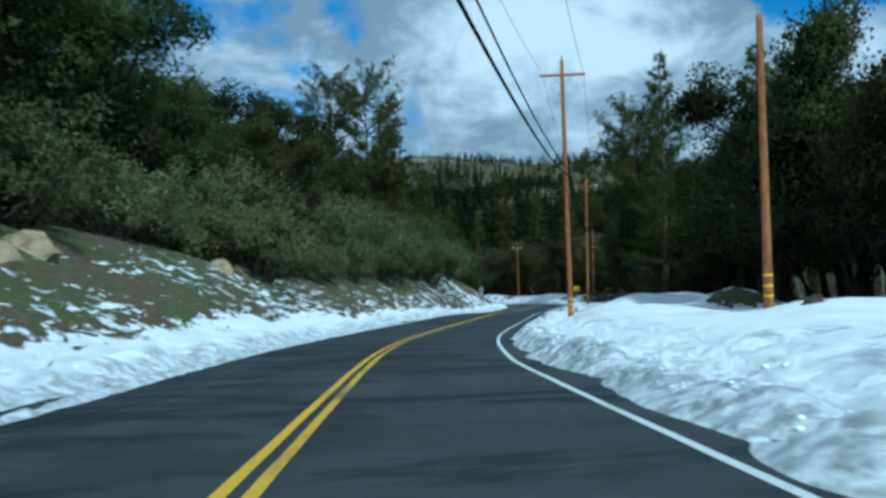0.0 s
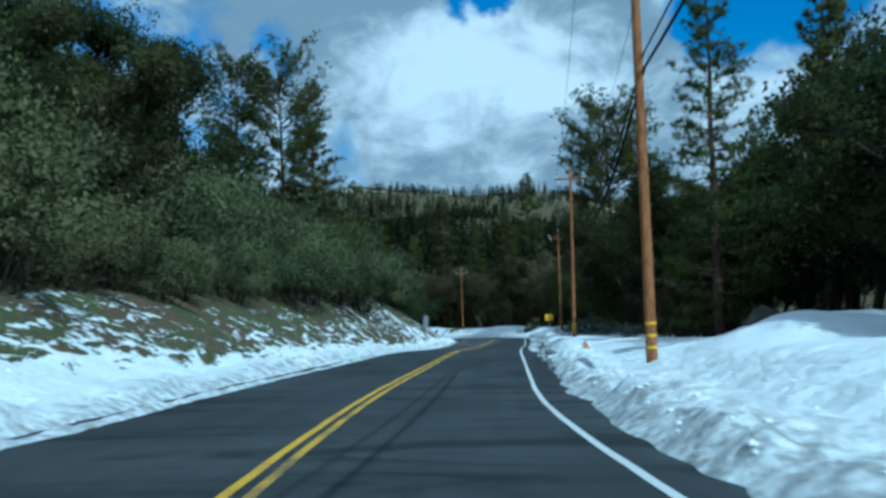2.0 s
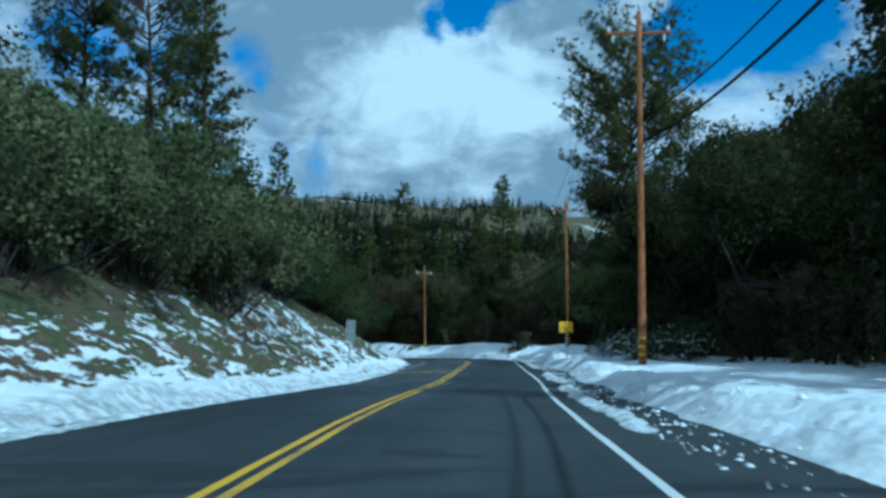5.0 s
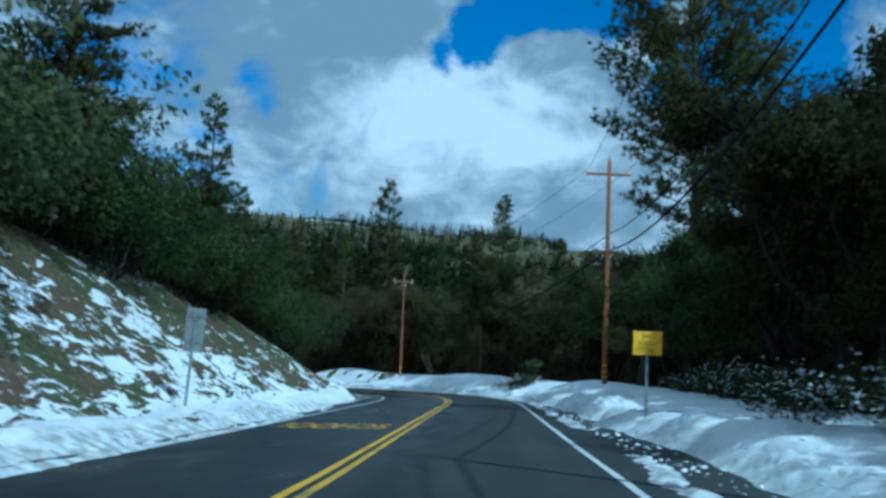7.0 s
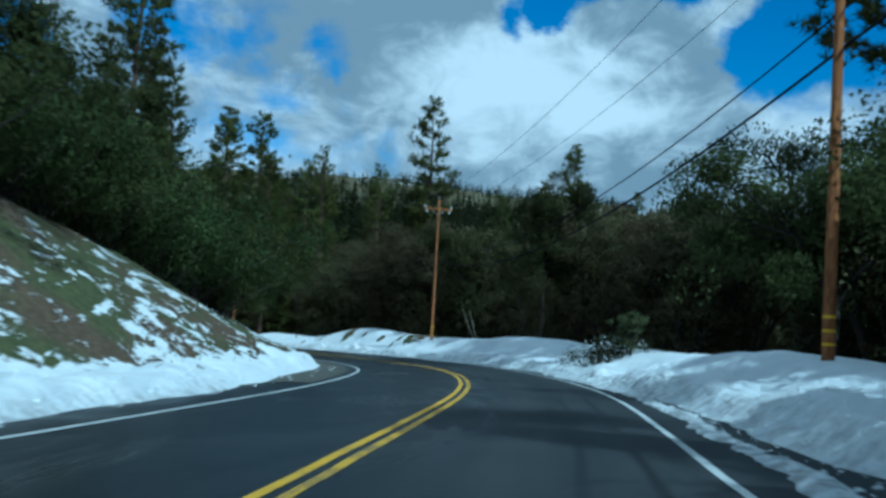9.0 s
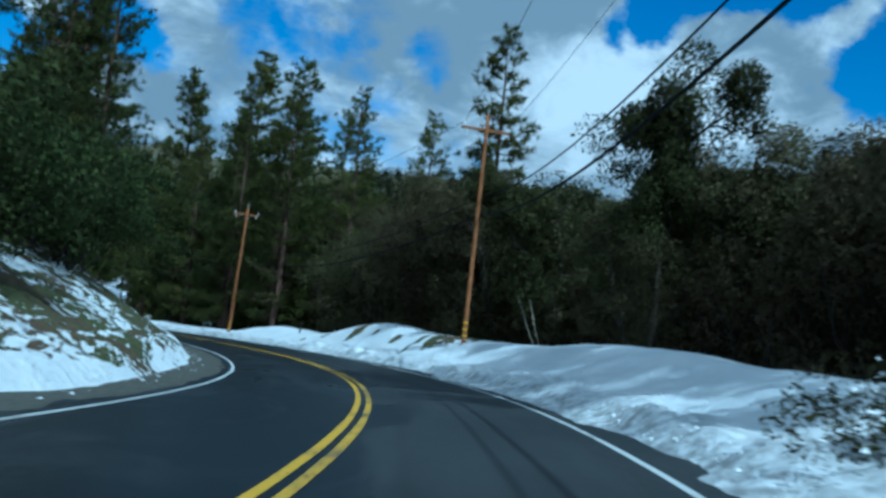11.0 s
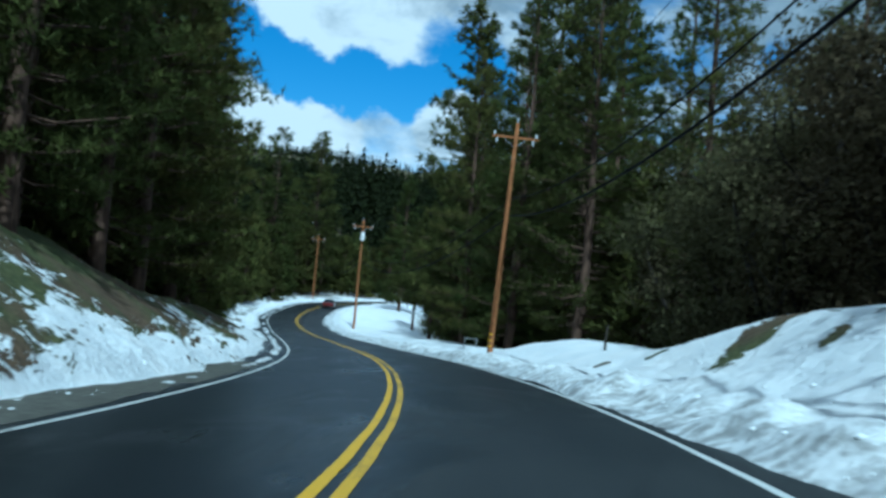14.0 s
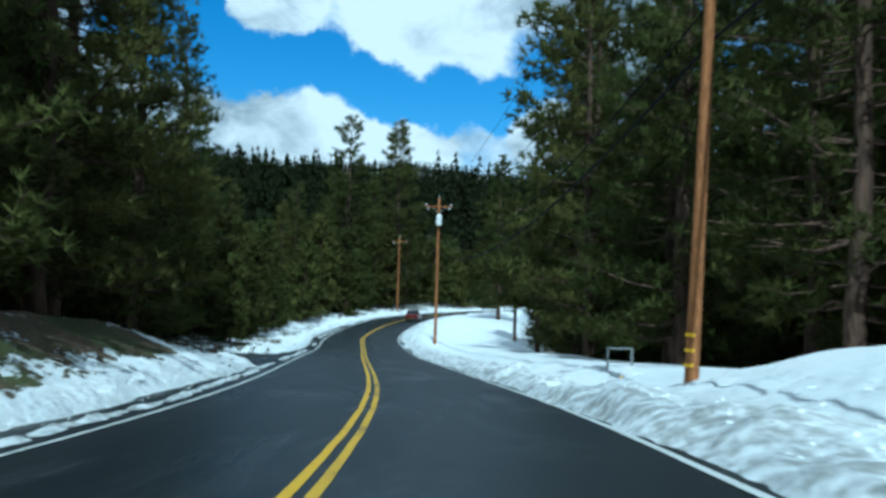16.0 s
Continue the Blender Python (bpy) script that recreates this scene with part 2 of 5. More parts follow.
def m_asphalt():
    m, n, b = material("worn_asphalt", 0.8, 0.0, 0.22)
    co = n("ShaderNodeTexCoord").outputs["Object"]
    uv = n("ShaderNodeUVMap", uv_map="road").outputs[0]
    lng = n("ShaderNodeMapping", {"Vector": uv, "Scale": (0.05, 0.9, 1.0)}).outputs[0]
    big = n.noise(co, 0.22, 5.0, 0.6)
    trk = n.noise(lng, 1.3, 4.0, 0.6)
    fine = n.noise(co, 55.0, 4.0, 0.7)
    wet = n.ramp(n.noise(n("ShaderNodeMapping", {"Vector": uv, "Scale": (0.30, 0.55, 1.0)}).outputs[0], 0.55, 6.0, 0.62, 1.2), 0.48, 0.72)
    base = n.mix(n.ramp(n.math("ADD", n.math("MULTIPLY", big, 0.5), n.math("MULTIPLY", trk, 0.5)), 0.35, 0.66), (0.030, 0.034, 0.037), (0.054, 0.058, 0.060))
    base = n.mix(n.math("MULTIPLY", n.ramp(fine, 0.45, 0.75), 0.25), base, (0.09, 0.09, 0.09))
    crk = n("ShaderNodeTexVoronoi", {"Vector": n("ShaderNodeMapping", {"Vector": uv, "Scale": (0.12, 0.3, 1.0)}).outputs[0], "Scale": 1.0, "Randomness": 1.0}, feature="DISTANCE_TO_EDGE").outputs["Distance"]
    base = n.mix(n.math("MULTIPLY", n.ramp(crk, 0.0, 0.006, 1.0, 0.0), 0.3), base, (0.02, 0.02, 0.02))
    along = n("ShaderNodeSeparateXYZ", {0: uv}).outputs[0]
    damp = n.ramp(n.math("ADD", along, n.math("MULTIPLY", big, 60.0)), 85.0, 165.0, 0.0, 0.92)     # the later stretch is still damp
    # tree shadow and wet streaks painted across lanes of the first stretch; dried patches further on
    shade_wet_noise = n.noise(n("ShaderNodeMapping", {"Vector": uv, "Rotation": (0, 0, radians(8)), "Scale": (0.42, 0.16, 1.0)}).outputs[0], 1.0, 7.0, 0.66, 0.9)
    early = n.ramp(along, 70.0, 120.0, 1.0, 0.15)
    shade_wet = n.math("MULTIPLY", n.ramp(shade_wet_noise, 0.50, 0.60), early)
    dried = n.ramp(n.noise(n("ShaderNodeMapping", {"Vector": uv, "Scale": (0.10, 0.40, 1.0)}).outputs[0], 1.0, 6.0, 0.62, 0.8), 0.50, 0.62)
    across = n("ShaderNodeSeparateXYZ", {0: uv}).outputs[1]
    drier = n.math("MULTIPLY", n.ramp(n.math("ADD", across, n.math("MULTIPLY", n.math("SUBTRACT", dried, 0.5), 1.2)), -0.2, 1.0), n.ramp(along, 215.0, 245.0, 0.75, 0.25))
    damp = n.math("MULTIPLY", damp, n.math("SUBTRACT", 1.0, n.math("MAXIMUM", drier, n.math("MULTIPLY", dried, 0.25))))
    base = n.mix(n.math("MAXIMUM", n.math("MAXIMUM", n.math("MULTIPLY", wet, 0.45), n.math("MULTIPLY", shade_wet, 0.72)), damp), base, (0.0048, 0.0074, 0.0098))
    join(n, base, b, "Base Color")
    sheen = n.ramp(n.noise(n("ShaderNodeMapping", {"Vector": uv, "Scale": (0.16, 0.5, 1.0), "Location": (3.1, 1.7, 0.0)}).outputs[0], 1.0, 6.0, 0.62, 0.8), 0.50, 0.72)
    join(n, n.math("SUBTRACT", n.ramp(damp, 0.1, 0.9, 0.82, 0.36), n.math("MULTIPLY", n.math("MULTIPLY", sheen, damp), 0.16)), b, "Roughness")
    join(n, n.ramp(damp, 0.1, 0.9, 0.22, 0.05), b, "Specular IOR Level")
    bumped(n, b, fine, 0.3, 0.006)
    return m


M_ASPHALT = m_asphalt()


def m_paint(name, col, worn=0.54):
    m, n, b = material(name, 0.65, 0.0, 0.3)
    co = n("ShaderNodeTexCoord").outputs["Object"]
    wear = n.ramp(n.math("ADD", n.math("MULTIPLY", n.noise(co, 0.45, 4.0), 0.45), n.math("MULTIPLY", n.noise(co, 24.0, 5.0, 0.7), 0.55)), worn, worn + 0.12)
    join(n, n.mix(wear, col, (0.075, 0.070, 0.055)), b, "Base Color")
    return m


M_GRAVEL = plain("shoulder_gravel", (0.090, 0.086, 0.072), 0.95, var=0.45, scale=5.0, bump=0.6)
M_YLINE = m_paint("yellow_road_paint", (0.62, 0.37, 0.012))
M_YLINE_OLD = m_paint("worn_yellow_road_paint", (0.58, 0.35, 0.015), 0.49)
M_WLINE = m_paint("white_road_paint", (0.62, 0.63, 0.62))

# ---- mesh helpers ----


def mesh_of(name, verts, faces, mat, smooth=False):
    me = bpy.data.meshes.new(name)
    verts = np.asarray(verts, dtype=np.float32).reshape(-1, 3)
    if isinstance(faces, np.ndarray):
        k = faces.shape[1]
        me.vertices.add(len(verts))
        me.vertices.foreach_set("co", verts.ravel())
        me.loops.add(faces.size)
        me.loops.foreach_set("vertex_index", faces.astype(np.int32).ravel())
        me.polygons.add(len(faces))
        me.polygons.foreach_set("loop_start", np.arange(0, faces.size, k, dtype=np.int32))
        me.update(calc_edges=True)
    else:
        me.from_pydata(verts.tolist(), [], faces)
    if smooth:
        me.polygons.foreach_set("use_smooth", np.ones(len(me.polygons), dtype=bool))
    me.materials.append(mat)
    return me


def part(name, bm, mat, parent, label="", smooth=False):
    """Links a bmesh, or a ready mesh, as one part of a thing."""
    if isinstance(bm, bmesh.types.BMesh):
        me = bpy.data.meshes.new(name)
        bm.to_mesh(me)
        bm.free()
        me.materials.append(mat)
        if smooth:
            me.polygons.foreach_set("use_smooth", np.ones(len(me.polygons), dtype=bool))
    else:
        me = bm
    ob = new(name, me)
    ob.parent = parent
    return tagged(ob, label)


def thing(name, label, category, group="", kind=""):
    return tagged(new(name), label, category, group, kind)


def box_bm(cx, cy, cz, sx, sy, sz, bevel=0.0):
    bm = bmesh.new()
    bmesh.ops.create_cube(bm, size=1.0, matrix=Matrix.LocRotScale((cx, cy, cz), None, (sx, sy, sz)))
    if bevel:
        bmesh.ops.bevel(bm, geom=bm.edges[:], offset=bevel, segments=2, affect="EDGES")
    return bm


def tube(points, radii, sides=7):
    """Vertices and quads of a tapered tube along points."""
    P = np.asarray(points, float)
    n = len(P)
    d = np.gradient(P, axis=0)
    d /= np.linalg.norm(d, axis=1)[:, None] + 1e-9
    ref = np.where(np.abs(d[:, 2:3]) > 0.9, np.array([[1.0, 0, 0]]), np.array([[0, 0, 1.0]]))
    a = np.cross(d, ref)
    a /= np.linalg.norm(a, axis=1)[:, None] + 1e-9
    b = np.cross(d, a)
    ang = np.linspace(0, 2 * math.pi, sides, endpoint=False)
    V = P[:, None] + np.asarray(radii, float)[:, None, None] * (np.cos(ang)[None, :, None] * a[:, None] + np.sin(ang)[None, :, None] * b[:, None])
    i, j = np.meshgrid(np.arange(n - 1), np.arange(sides), indexing="ij")
    jn = (j + 1) % sides
    F = np.stack([i * sides + j, i * sides + jn, (i + 1) * sides + jn, (i + 1) * sides + j], -1).reshape(-1, 4)
    return V.reshape(-1, 3), F


def merged(pieces):
    vs, fs, o = [], [], 0
    for v, f in pieces:
        vs.append(v)
        fs.append(f + o)
        o += len(v)
    return np.concatenate(vs), np.concatenate(fs)


# ---- the line of the road ----
path_t = np.array([r[0] for r in ROWS])
path = np.array([r[1:4] for r in ROWS])
KNOTS = [0, 1, 2.5, 3.5, 6.5, 8, 10.5, 11.5, 12.5, 13.5, 14.5, 16]
SHIFT = np.interp(path_t, KNOTS, [0.62, 0.74, 0.17, -0.36, -0.32, -0.11, 0.19, 0.45, 0.57, 0.75, 0.83, 0.73])
BANK = np.interp(path_t, KNOTS, [0.0, 0.008, 0.001, -0.016, -0.006, 0.028, 0.02, 0.023, 0.047, 0.047, 0.044, 0.045])
LANE = 3.60
head = np.gradient(path[:, :2], axis=0)
head /= np.linalg.norm(head, axis=1)[:, None]
right = np.stack([head[:, 1], -head[:, 0]], 1)
off = SHIFT - LANE / 2
mid = path[:, :2] + right * off[:, None]
mid_z = path[:, 2] - EYE + BANK * off
BEYOND = [(-4.8, 260.8, -5.93), (-10.5, 271.4, -6.2), (-15.4, 279.9, -6.4), (-32.3, 308.2, -6.9), (-43, 326.5, -7.1), (-52.7, 342.6, -6.65), (-60, 357.5, -6.0), (-69, 379.1, -5.0), (-74.5, 396.3, -4.3), (-78.5, 415, -3.6), (-79, 440, -2.6), (-74, 470, -1.4), (-62, 500, 0.0)]
step = (mid[4] - mid[0]) / np.linalg.norm(mid[4] - mid[0])
before = [(mid[0][0] - step[0] * k - 0.0008 * k * k, mid[0][1] - step[1] * k, mid_z[0] + 0.022 * k) for k in (110, 80, 50, 25)]
ctrl = np.concatenate([np.array(before), np.column_stack([mid, mid_z]), np.array(BEYOND)])
ctrl_bank = np.concatenate([[0.0] * 4, BANK, [0.045, 0.03, 0.02] + [0.0] * (len(BEYOND) - 3)])


def resample(P, extra, gap):
    s = np.concatenate([[0], np.cumsum(np.linalg.norm(np.diff(P[:, :2], axis=0), axis=1))])
    q = np.arange(0, s[-1], gap)
    A = np.column_stack([P, extra])
    out = np.column_stack([np.interp(q, s, A[:, k]) for k in range(4)])
    w = np.hanning(int(26 / gap) | 1)
    w /= w.sum()
    h = len(w) // 2
    pad = np.concatenate([out[:1] - (out[1:2] - out[:1]) * np.arange(h, 0, -1)[:, None], out, out[-1:] + (out[-1:] - out[-2:-1]) * np.arange(1, h + 1)[:, None]])
    return np.column_stack([np.convolve(pad[:, k], w, "valid") for k in range(4)])


ROAD = resample(ctrl, ctrl_bank, 0.5)          # x, y, z, cross slope every half metre
ROAD_S = np.concatenate([[0], np.cumsum(np.linalg.norm(np.diff(ROAD[:, :2], axis=0), axis=1))])
ROAD_H = np.gradient(ROAD[:, :2], axis=0)
ROAD_H /= np.linalg.norm(ROAD_H, axis=1)[:, None]
ROAD_R = np.stack([ROAD_H[:, 1], -ROAD_H[:, 0]], 1)
S0 = ROAD_S[np.argmin(np.hypot(ROAD[:, 0] - mid[0][0], ROAD[:, 1] - mid[0][1]))]   # where the drive begins


def road_at(s):
    """x, y, z, cross slope, right x, right y at s metres past the start of the drive."""
    q = np.asarray(s, float) + S0
    return [np.interp(q, ROAD_S, a) for a in (ROAD[:, 0], ROAD[:, 1], ROAD[:, 2], ROAD[:, 3], ROAD_R[:, 0], ROAD_R[:, 1])]


def nearest(x, y):
    """Metres along (from the start of the drive) and across the road of points of the plan."""
    x, y = np.atleast_1d(np.asarray(x, float)), np.atleast_1d(np.asarray(y, float))
    s, lat = np.empty(len(x)), np.empty(len(x))
    R = ROAD[::4]
    for k in range(0, len(x), 4000):
        dx, dy = x[k:k + 4000, None] - R[None, :, 0], y[k:k + 4000, None] - R[None, :, 1]
        i = np.argmin(dx * dx + dy * dy, axis=1)
        r = np.arange(len(i))
        along = dx[r, i] * ROAD_H[::4][i, 0] + dy[r, i] * ROAD_H[::4][i, 1]
        d = np.sqrt(dx[r, i] ** 2 + dy[r, i] ** 2)
        side = dx[r, i] * ROAD_R[::4][i, 0] + dy[r, i] * ROAD_R[::4][i, 1]
        s[k:k + 4000] = ROAD_S[::4][i] + np.clip(along, -1.1, 1.1)
        lat[k:k + 4000] = np.where(np.abs(along) < 1.5, side, np.sign(side) * d)
    return s - S0, lat


def lattice(x, y, seed):
    """Smooth value noise from -1 to 1."""
    def h(i, j):
        v = np.sin(i * 127.1 + j * 311.7 + seed * 74.7) * 43758.5453
        return (v - np.floor(v)) * 2 - 1
    i, j = np.floor(x), np.floor(y)
    u, v = x - i, y - j
    u, v = u * u * (3 - 2 * u), v * v * (3 - 2 * v)
    return (h(i, j) * (1 - u) + h(i + 1, j) * u) * (1 - v) + (h(i, j + 1) * (1 - u) + h(i + 1, j + 1) * u) * v


def fbm(x, y, seed, octaves=4):
    x, y = np.asarray(x, float), np.asarray(y, float)
    t, a = 0.0, 1.0
    for k in range(octaves):
        t = t + a * lattice(x * 2 ** k + 3.7 * k, y * 2 ** k - 1.9 * k, seed + k)
        a *= 0.5
    return t


def sstep(v, lo, hi):
    u = np.clip((np.asarray(v, float) - lo) / (hi - lo), 0, 1)
    return u * u * (3 - 2 * u)


# snow piles and mounds beside the road: metres along, across, height, radius along, radius across
MOUNDS = [(51.0, 14.0, 1.15, 3.6, 1.9), (57.5, 9.6, 0.6, 2.6, 1.8), (62, 12.5, 1.0, 6, 3.2), (47, 9.5, 0.45, 7, 3), (31, 13, 0.5, 5, 3), (84, 6.8, -0.5, 5, 2.2), (150, 7.0, 0.3, 5, 2), (168, 8.2, 0.35, 8, 3),
          (207, 8.3, 0.45, 10, 3.2), (226, 8.0, 0.35, 9, 3), (242, 8.8, 0.75, 9, 2.8), (270, 10.0, 0.8, 9, 3.2), (281, 6.6, -0.4, 5, 2), (40, -8.5, 0.3, 5, 3)]


def profile(s, lat):
    """Height of the ground over the road's own plane, without the small stuff."""
    a = np.abs(lat)
    # cut bank and hill on one side
    slope = -0.25 * np.exp(-((s - 197) / 21) ** 2) + np.interp(s, [-40, 0, 28, 50, 68, 90, 118, 140, 172, 222, 250, 266, 290, 301, 307, 340, 400], [0.46, 0.50, 0.58, 0.60, 0.52, 0.56, 0.78, 0.84, 0.70, 0.70, 0.66, 0.52, 0.50, 0.25, 0.10, 0.12, 0.10])
    foot = np.interp(s, [0, 60, 120, 160, 200, 240, 300, 306, 322, 332], [5.2, 5.4, 6.2, 6.1, 5.2, 5.0, 5.2, 9.6, 9.6, 6.0])
    k = np.clip(a - foot, 0, None)
    cut = np.interp(s, [0, 45, 65, 120, 200, 250, 266, 300], [7.4, 7.0, 5.0, 7.0, 6.5, 5.5, 3.8, 3.3])
    hill = slope * (k - 0.5 * (1 - np.exp(-k * 2))) * (k < cut) + (k >= cut) * (slope * (cut - 0.5) + (k - cut) * np.interp(s, [0, 150, 240, 266, 300, 400], [0.28, 0.42, 0.36, 0.04, 0.06, 0.10]) / (1 + k / 140))
    left = hill + 0.12 * sstep(a, 4.2, 5.2)
    berm = np.interp(s, [0, 25, 60, 100, 120, 160, 185, 215, 240, 258, 268, 285, 330], [0.30, 0.42, 0.55, 0.30, 0.40, 0.65, 0.95, 1.10, 1.25, 0.75, 0.45, 0.4, 0.3])
    fall = np.interp(s, [0, 60, 140, 180, 260, 300, 380], [0.5, 0.0, -0.4, -1.5, -2.2, -3.0, -2.0])
    rgt = berm * sstep(a, 4.9, 8.2) + (fall - berm * 0.3) * sstep(a, 10.5, 24)
    return np.where(lat < 0, left, rgt)


def ground(s, lat):
    z = profile(s, lat)
    for ms, ml, h, rs, rl in MOUNDS:
        z = z + h * np.exp(-((s - ms) / rs) ** 2 - ((lat - ml) / rl) ** 2)
    return z


def ridge(x, y):
    """The far hills."""
    d = np.hypot(x - 10, y - 150)
    az = np.degrees(np.arctan2(x - 10, y - 150))
    up = sstep(d, 170, 520) * (26 + 7 * fbm(x / 130, y / 130, 5, 3)) + sstep(d, 430, 760) * (30 + 9 * fbm(x / 160, y / 160, 9, 3))
    up = up + sstep(d, 720, 1130) * (73 + 7 * fbm(x / 230, y / 230, 15, 2))
    keep_low = np.exp(-((az + 20) / 5) ** 2) * 0.3
    up = up * (1 - keep_low * sstep(600 - d, 0, 200))
    return up - sstep(d, 850, 2600) * 40


def height(x, y):
    s, lat = nearest(x, y)
    rx, ry, rz, bank, _, _ = road_at(s)
    far = sstep(np.abs(lat), 30, 110)
    z = rz + bank * np.clip(lat, -6, 6) + ground(s, np.clip(lat, -70, 70)) + fbm(np.asarray(x) / 17, np.asarray(y) / 17, 2, 3) * 0.5 * sstep(np.abs(lat), 14, 30)
    return z + ridge(np.asarray(x, float), np.asarray(y, float)) * far

# ---- ground, road and its lines ----


def set_uv(me, s, lat):
    uv = me.uv_layers.new(name="road")
    idx = np.empty(len(me.loops), dtype=np.int32)
    me.loops.foreach_get("vertex_index", idx)
    uv.data.foreach_set("uv", np.stack([s[idx], lat[idx]], 1).astype(np.float32).ravel())


def set_attr(me, name, values):
    me.attributes.new(name, "FLOAT", "POINT").data.foreach_set("value", np.asarray(values, np.float32))


def grid_faces(n, m):
    i, j = np.meshgrid(np.arange(n - 1), np.arange(m - 1), indexing="ij")
    a = i * m + j
    return np.stack([a, a + 1, a + m + 1, a + m], -1).reshape(-1, 4)


S_END = ROAD_S[-1] - S0 - 3


def strip(name, s, lats, rise, mat, smooth=True):
    """A band along the road: rows at s, columns at lats, rise metres over the road."""
    S, L = np.meshgrid(s, lats, indexing="ij")
    x, y, z, bank, rx, ry = road_at(S.ravel())
    L = L.ravel()
    V = np.column_stack([x + rx * L, y + ry * L, z + bank * np.clip(L, -6, 6) + rise(S.ravel(), L)])
    me = mesh_of(name, V, grid_faces(len(s), len(lats))[:, ::-1], mat, smooth)
    set_uv(me, S.ravel(), L)
    return me, S.ravel(), L


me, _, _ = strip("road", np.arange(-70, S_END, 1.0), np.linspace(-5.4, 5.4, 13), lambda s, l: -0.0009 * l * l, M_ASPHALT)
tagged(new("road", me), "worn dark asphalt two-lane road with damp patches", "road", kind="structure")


me, _, _ = strip("driveway", np.arange(303, 324, 0.5), np.linspace(-10.0, -5.3, 8), lambda s, l: -0.035 - 0.012 * (np.abs(l) - 5.3), M_ASPHALT)
tagged(new("driveway", me), "short damp asphalt apron of a side road", "driveway", kind="structure")


me, _, _ = strip("gravel_shoulder", np.arange(168, 258, 0.5), np.linspace(-5.5, -3.95, 6), lambda s, l: -0.0009 * l * l + 0.012 * sstep(np.abs(l), 3.95, 4.4) + 0.012 * fbm(s / 0.9, l / 0.4, 77, 2), M_GRAVEL)
tagged(new("gravel_shoulder", me), "tan gravel shoulder on the inside of the bend", "shoulder", kind="structure")


def snow_rise(s, lat):
    a = np.abs(lat)
    z = ground(s, lat)
    rough = fbm(s / 1.5, lat / 1.2, 21, 2)
    clod = fbm(s / 0.75, lat / 0.6, 31, 1)
    big = fbm(s / 6, lat / 5, 41, 3)
    edge_l = np.interp(s, [0, 140, 150, 175, 240, 262, 300, 306, 322, 329], [4.2, 4.3, 4.5, 5.6, 5.4, 5.1, 5.0, 9.2, 9.2, 4.8]) + np.interp(s, [140, 175], [0.12, 0.30]) * fbm(s / 5, s * 0, 51, 3)
    edge_r = np.interp(s, [0, 22, 45, 62, 92, 150, 172, 232, 248, 262], [3.80, 3.60, 3.95, 4.40, 5.35, 5.20, 4.50, 4.35, 4.0, 3.85]) + np.interp(s, [20, 62, 92, 170], [0.12, 0.2, 0.38, 0.22]) * fbm(s / 6, s * 0, 61, 3)
    edge = np.where(lat < 0, edge_l, edge_r)
    lip = sstep(a, edge - 0.25, edge + 0.55)
    plough = np.exp(-((a - edge - 0.8) / 0.7) ** 2) * (0.10 + 0.09 * rough) * np.where(lat > 0, 1.5, 1.0)
    # thin leftovers on the shoulder
    u, v = 0.8 * s + 0.6 * lat, 0.6 * s - 0.8 * lat
    crumb = fbm(u / 0.42, v / 0.42, 71, 3)
    there = np.where(lat > 0, np.interp(s, [70, 92, 140, 165, 200, 262], [0.0, 0.9, 0.95, 0.8, 0.8, 1.0]), np.interp(s, [0, 135, 150, 175, 240, 262, 300], [1.0, 0.95, 0.45, 0.35, 0.5, 1.0, 0.9]))
    there = np.clip(there * 1.05 + 0.10 * fbm(u / 1.9, v / 1.3, 75, 3) - np.where((lat < 0) & (s < 140), 0.25, 0.8) * sstep(fbm(s / 11, s * 0, 79, 2), 0.25, 0.7), 0, 1.1)
    seat = np.where(lat > 0, np.interp(s, [150, 180, 255, 265], [4.32, 4.10, 4.05, 3.8]), np.interp(s, [0, 135, 150, 175, 240, 262], [3.72, 3.80, 4.15, 4.75, 4.6, 4.2])) + np.where((lat < 0) & (s < 140), 0.05, 0.13) * fbm(s / 4.0, s * 0, 73, 3)
    left_over = np.exp(-(np.abs(a - seat) / np.where(lat > 0, 0.30, 0.25)) ** 2) * there * (np.where(lat > 0, 0.138, np.interp(s, [130, 150], [0.155, 0.125])) + 0.05 * crumb)
    # broken lumps over the foot of the ploughed snow
    chunk = np.abs(fbm(u / 0.6, v / 0.6, 95, 3)) - 0.35
    front = sstep(a, edge, edge + 0.5) * (1 - sstep(a, 6.8, 8.6))
    body = -0.10 + lip * 0.22 + plough + left_over - np.where(lat > 0, np.interp(s, [0, 150, 195], [0.15, 0.15, 0.07]), 0.09) * chunk * front
    lumps = (0.055 * rough + 0.04 * clod) * lip * np.where(lat > 0, np.exp(-np.clip(a - 6.5, 0, 9) / 2.2) * np.interp(s, [150, 195], [1.1, 0.7]) + 0.25, np.exp(-np.clip(a - 6, 0, 9) / 3) * 0.6 + 0.7)
    return z * lip + body + lumps + 0.10 * big * sstep(a, 5.5, 9)


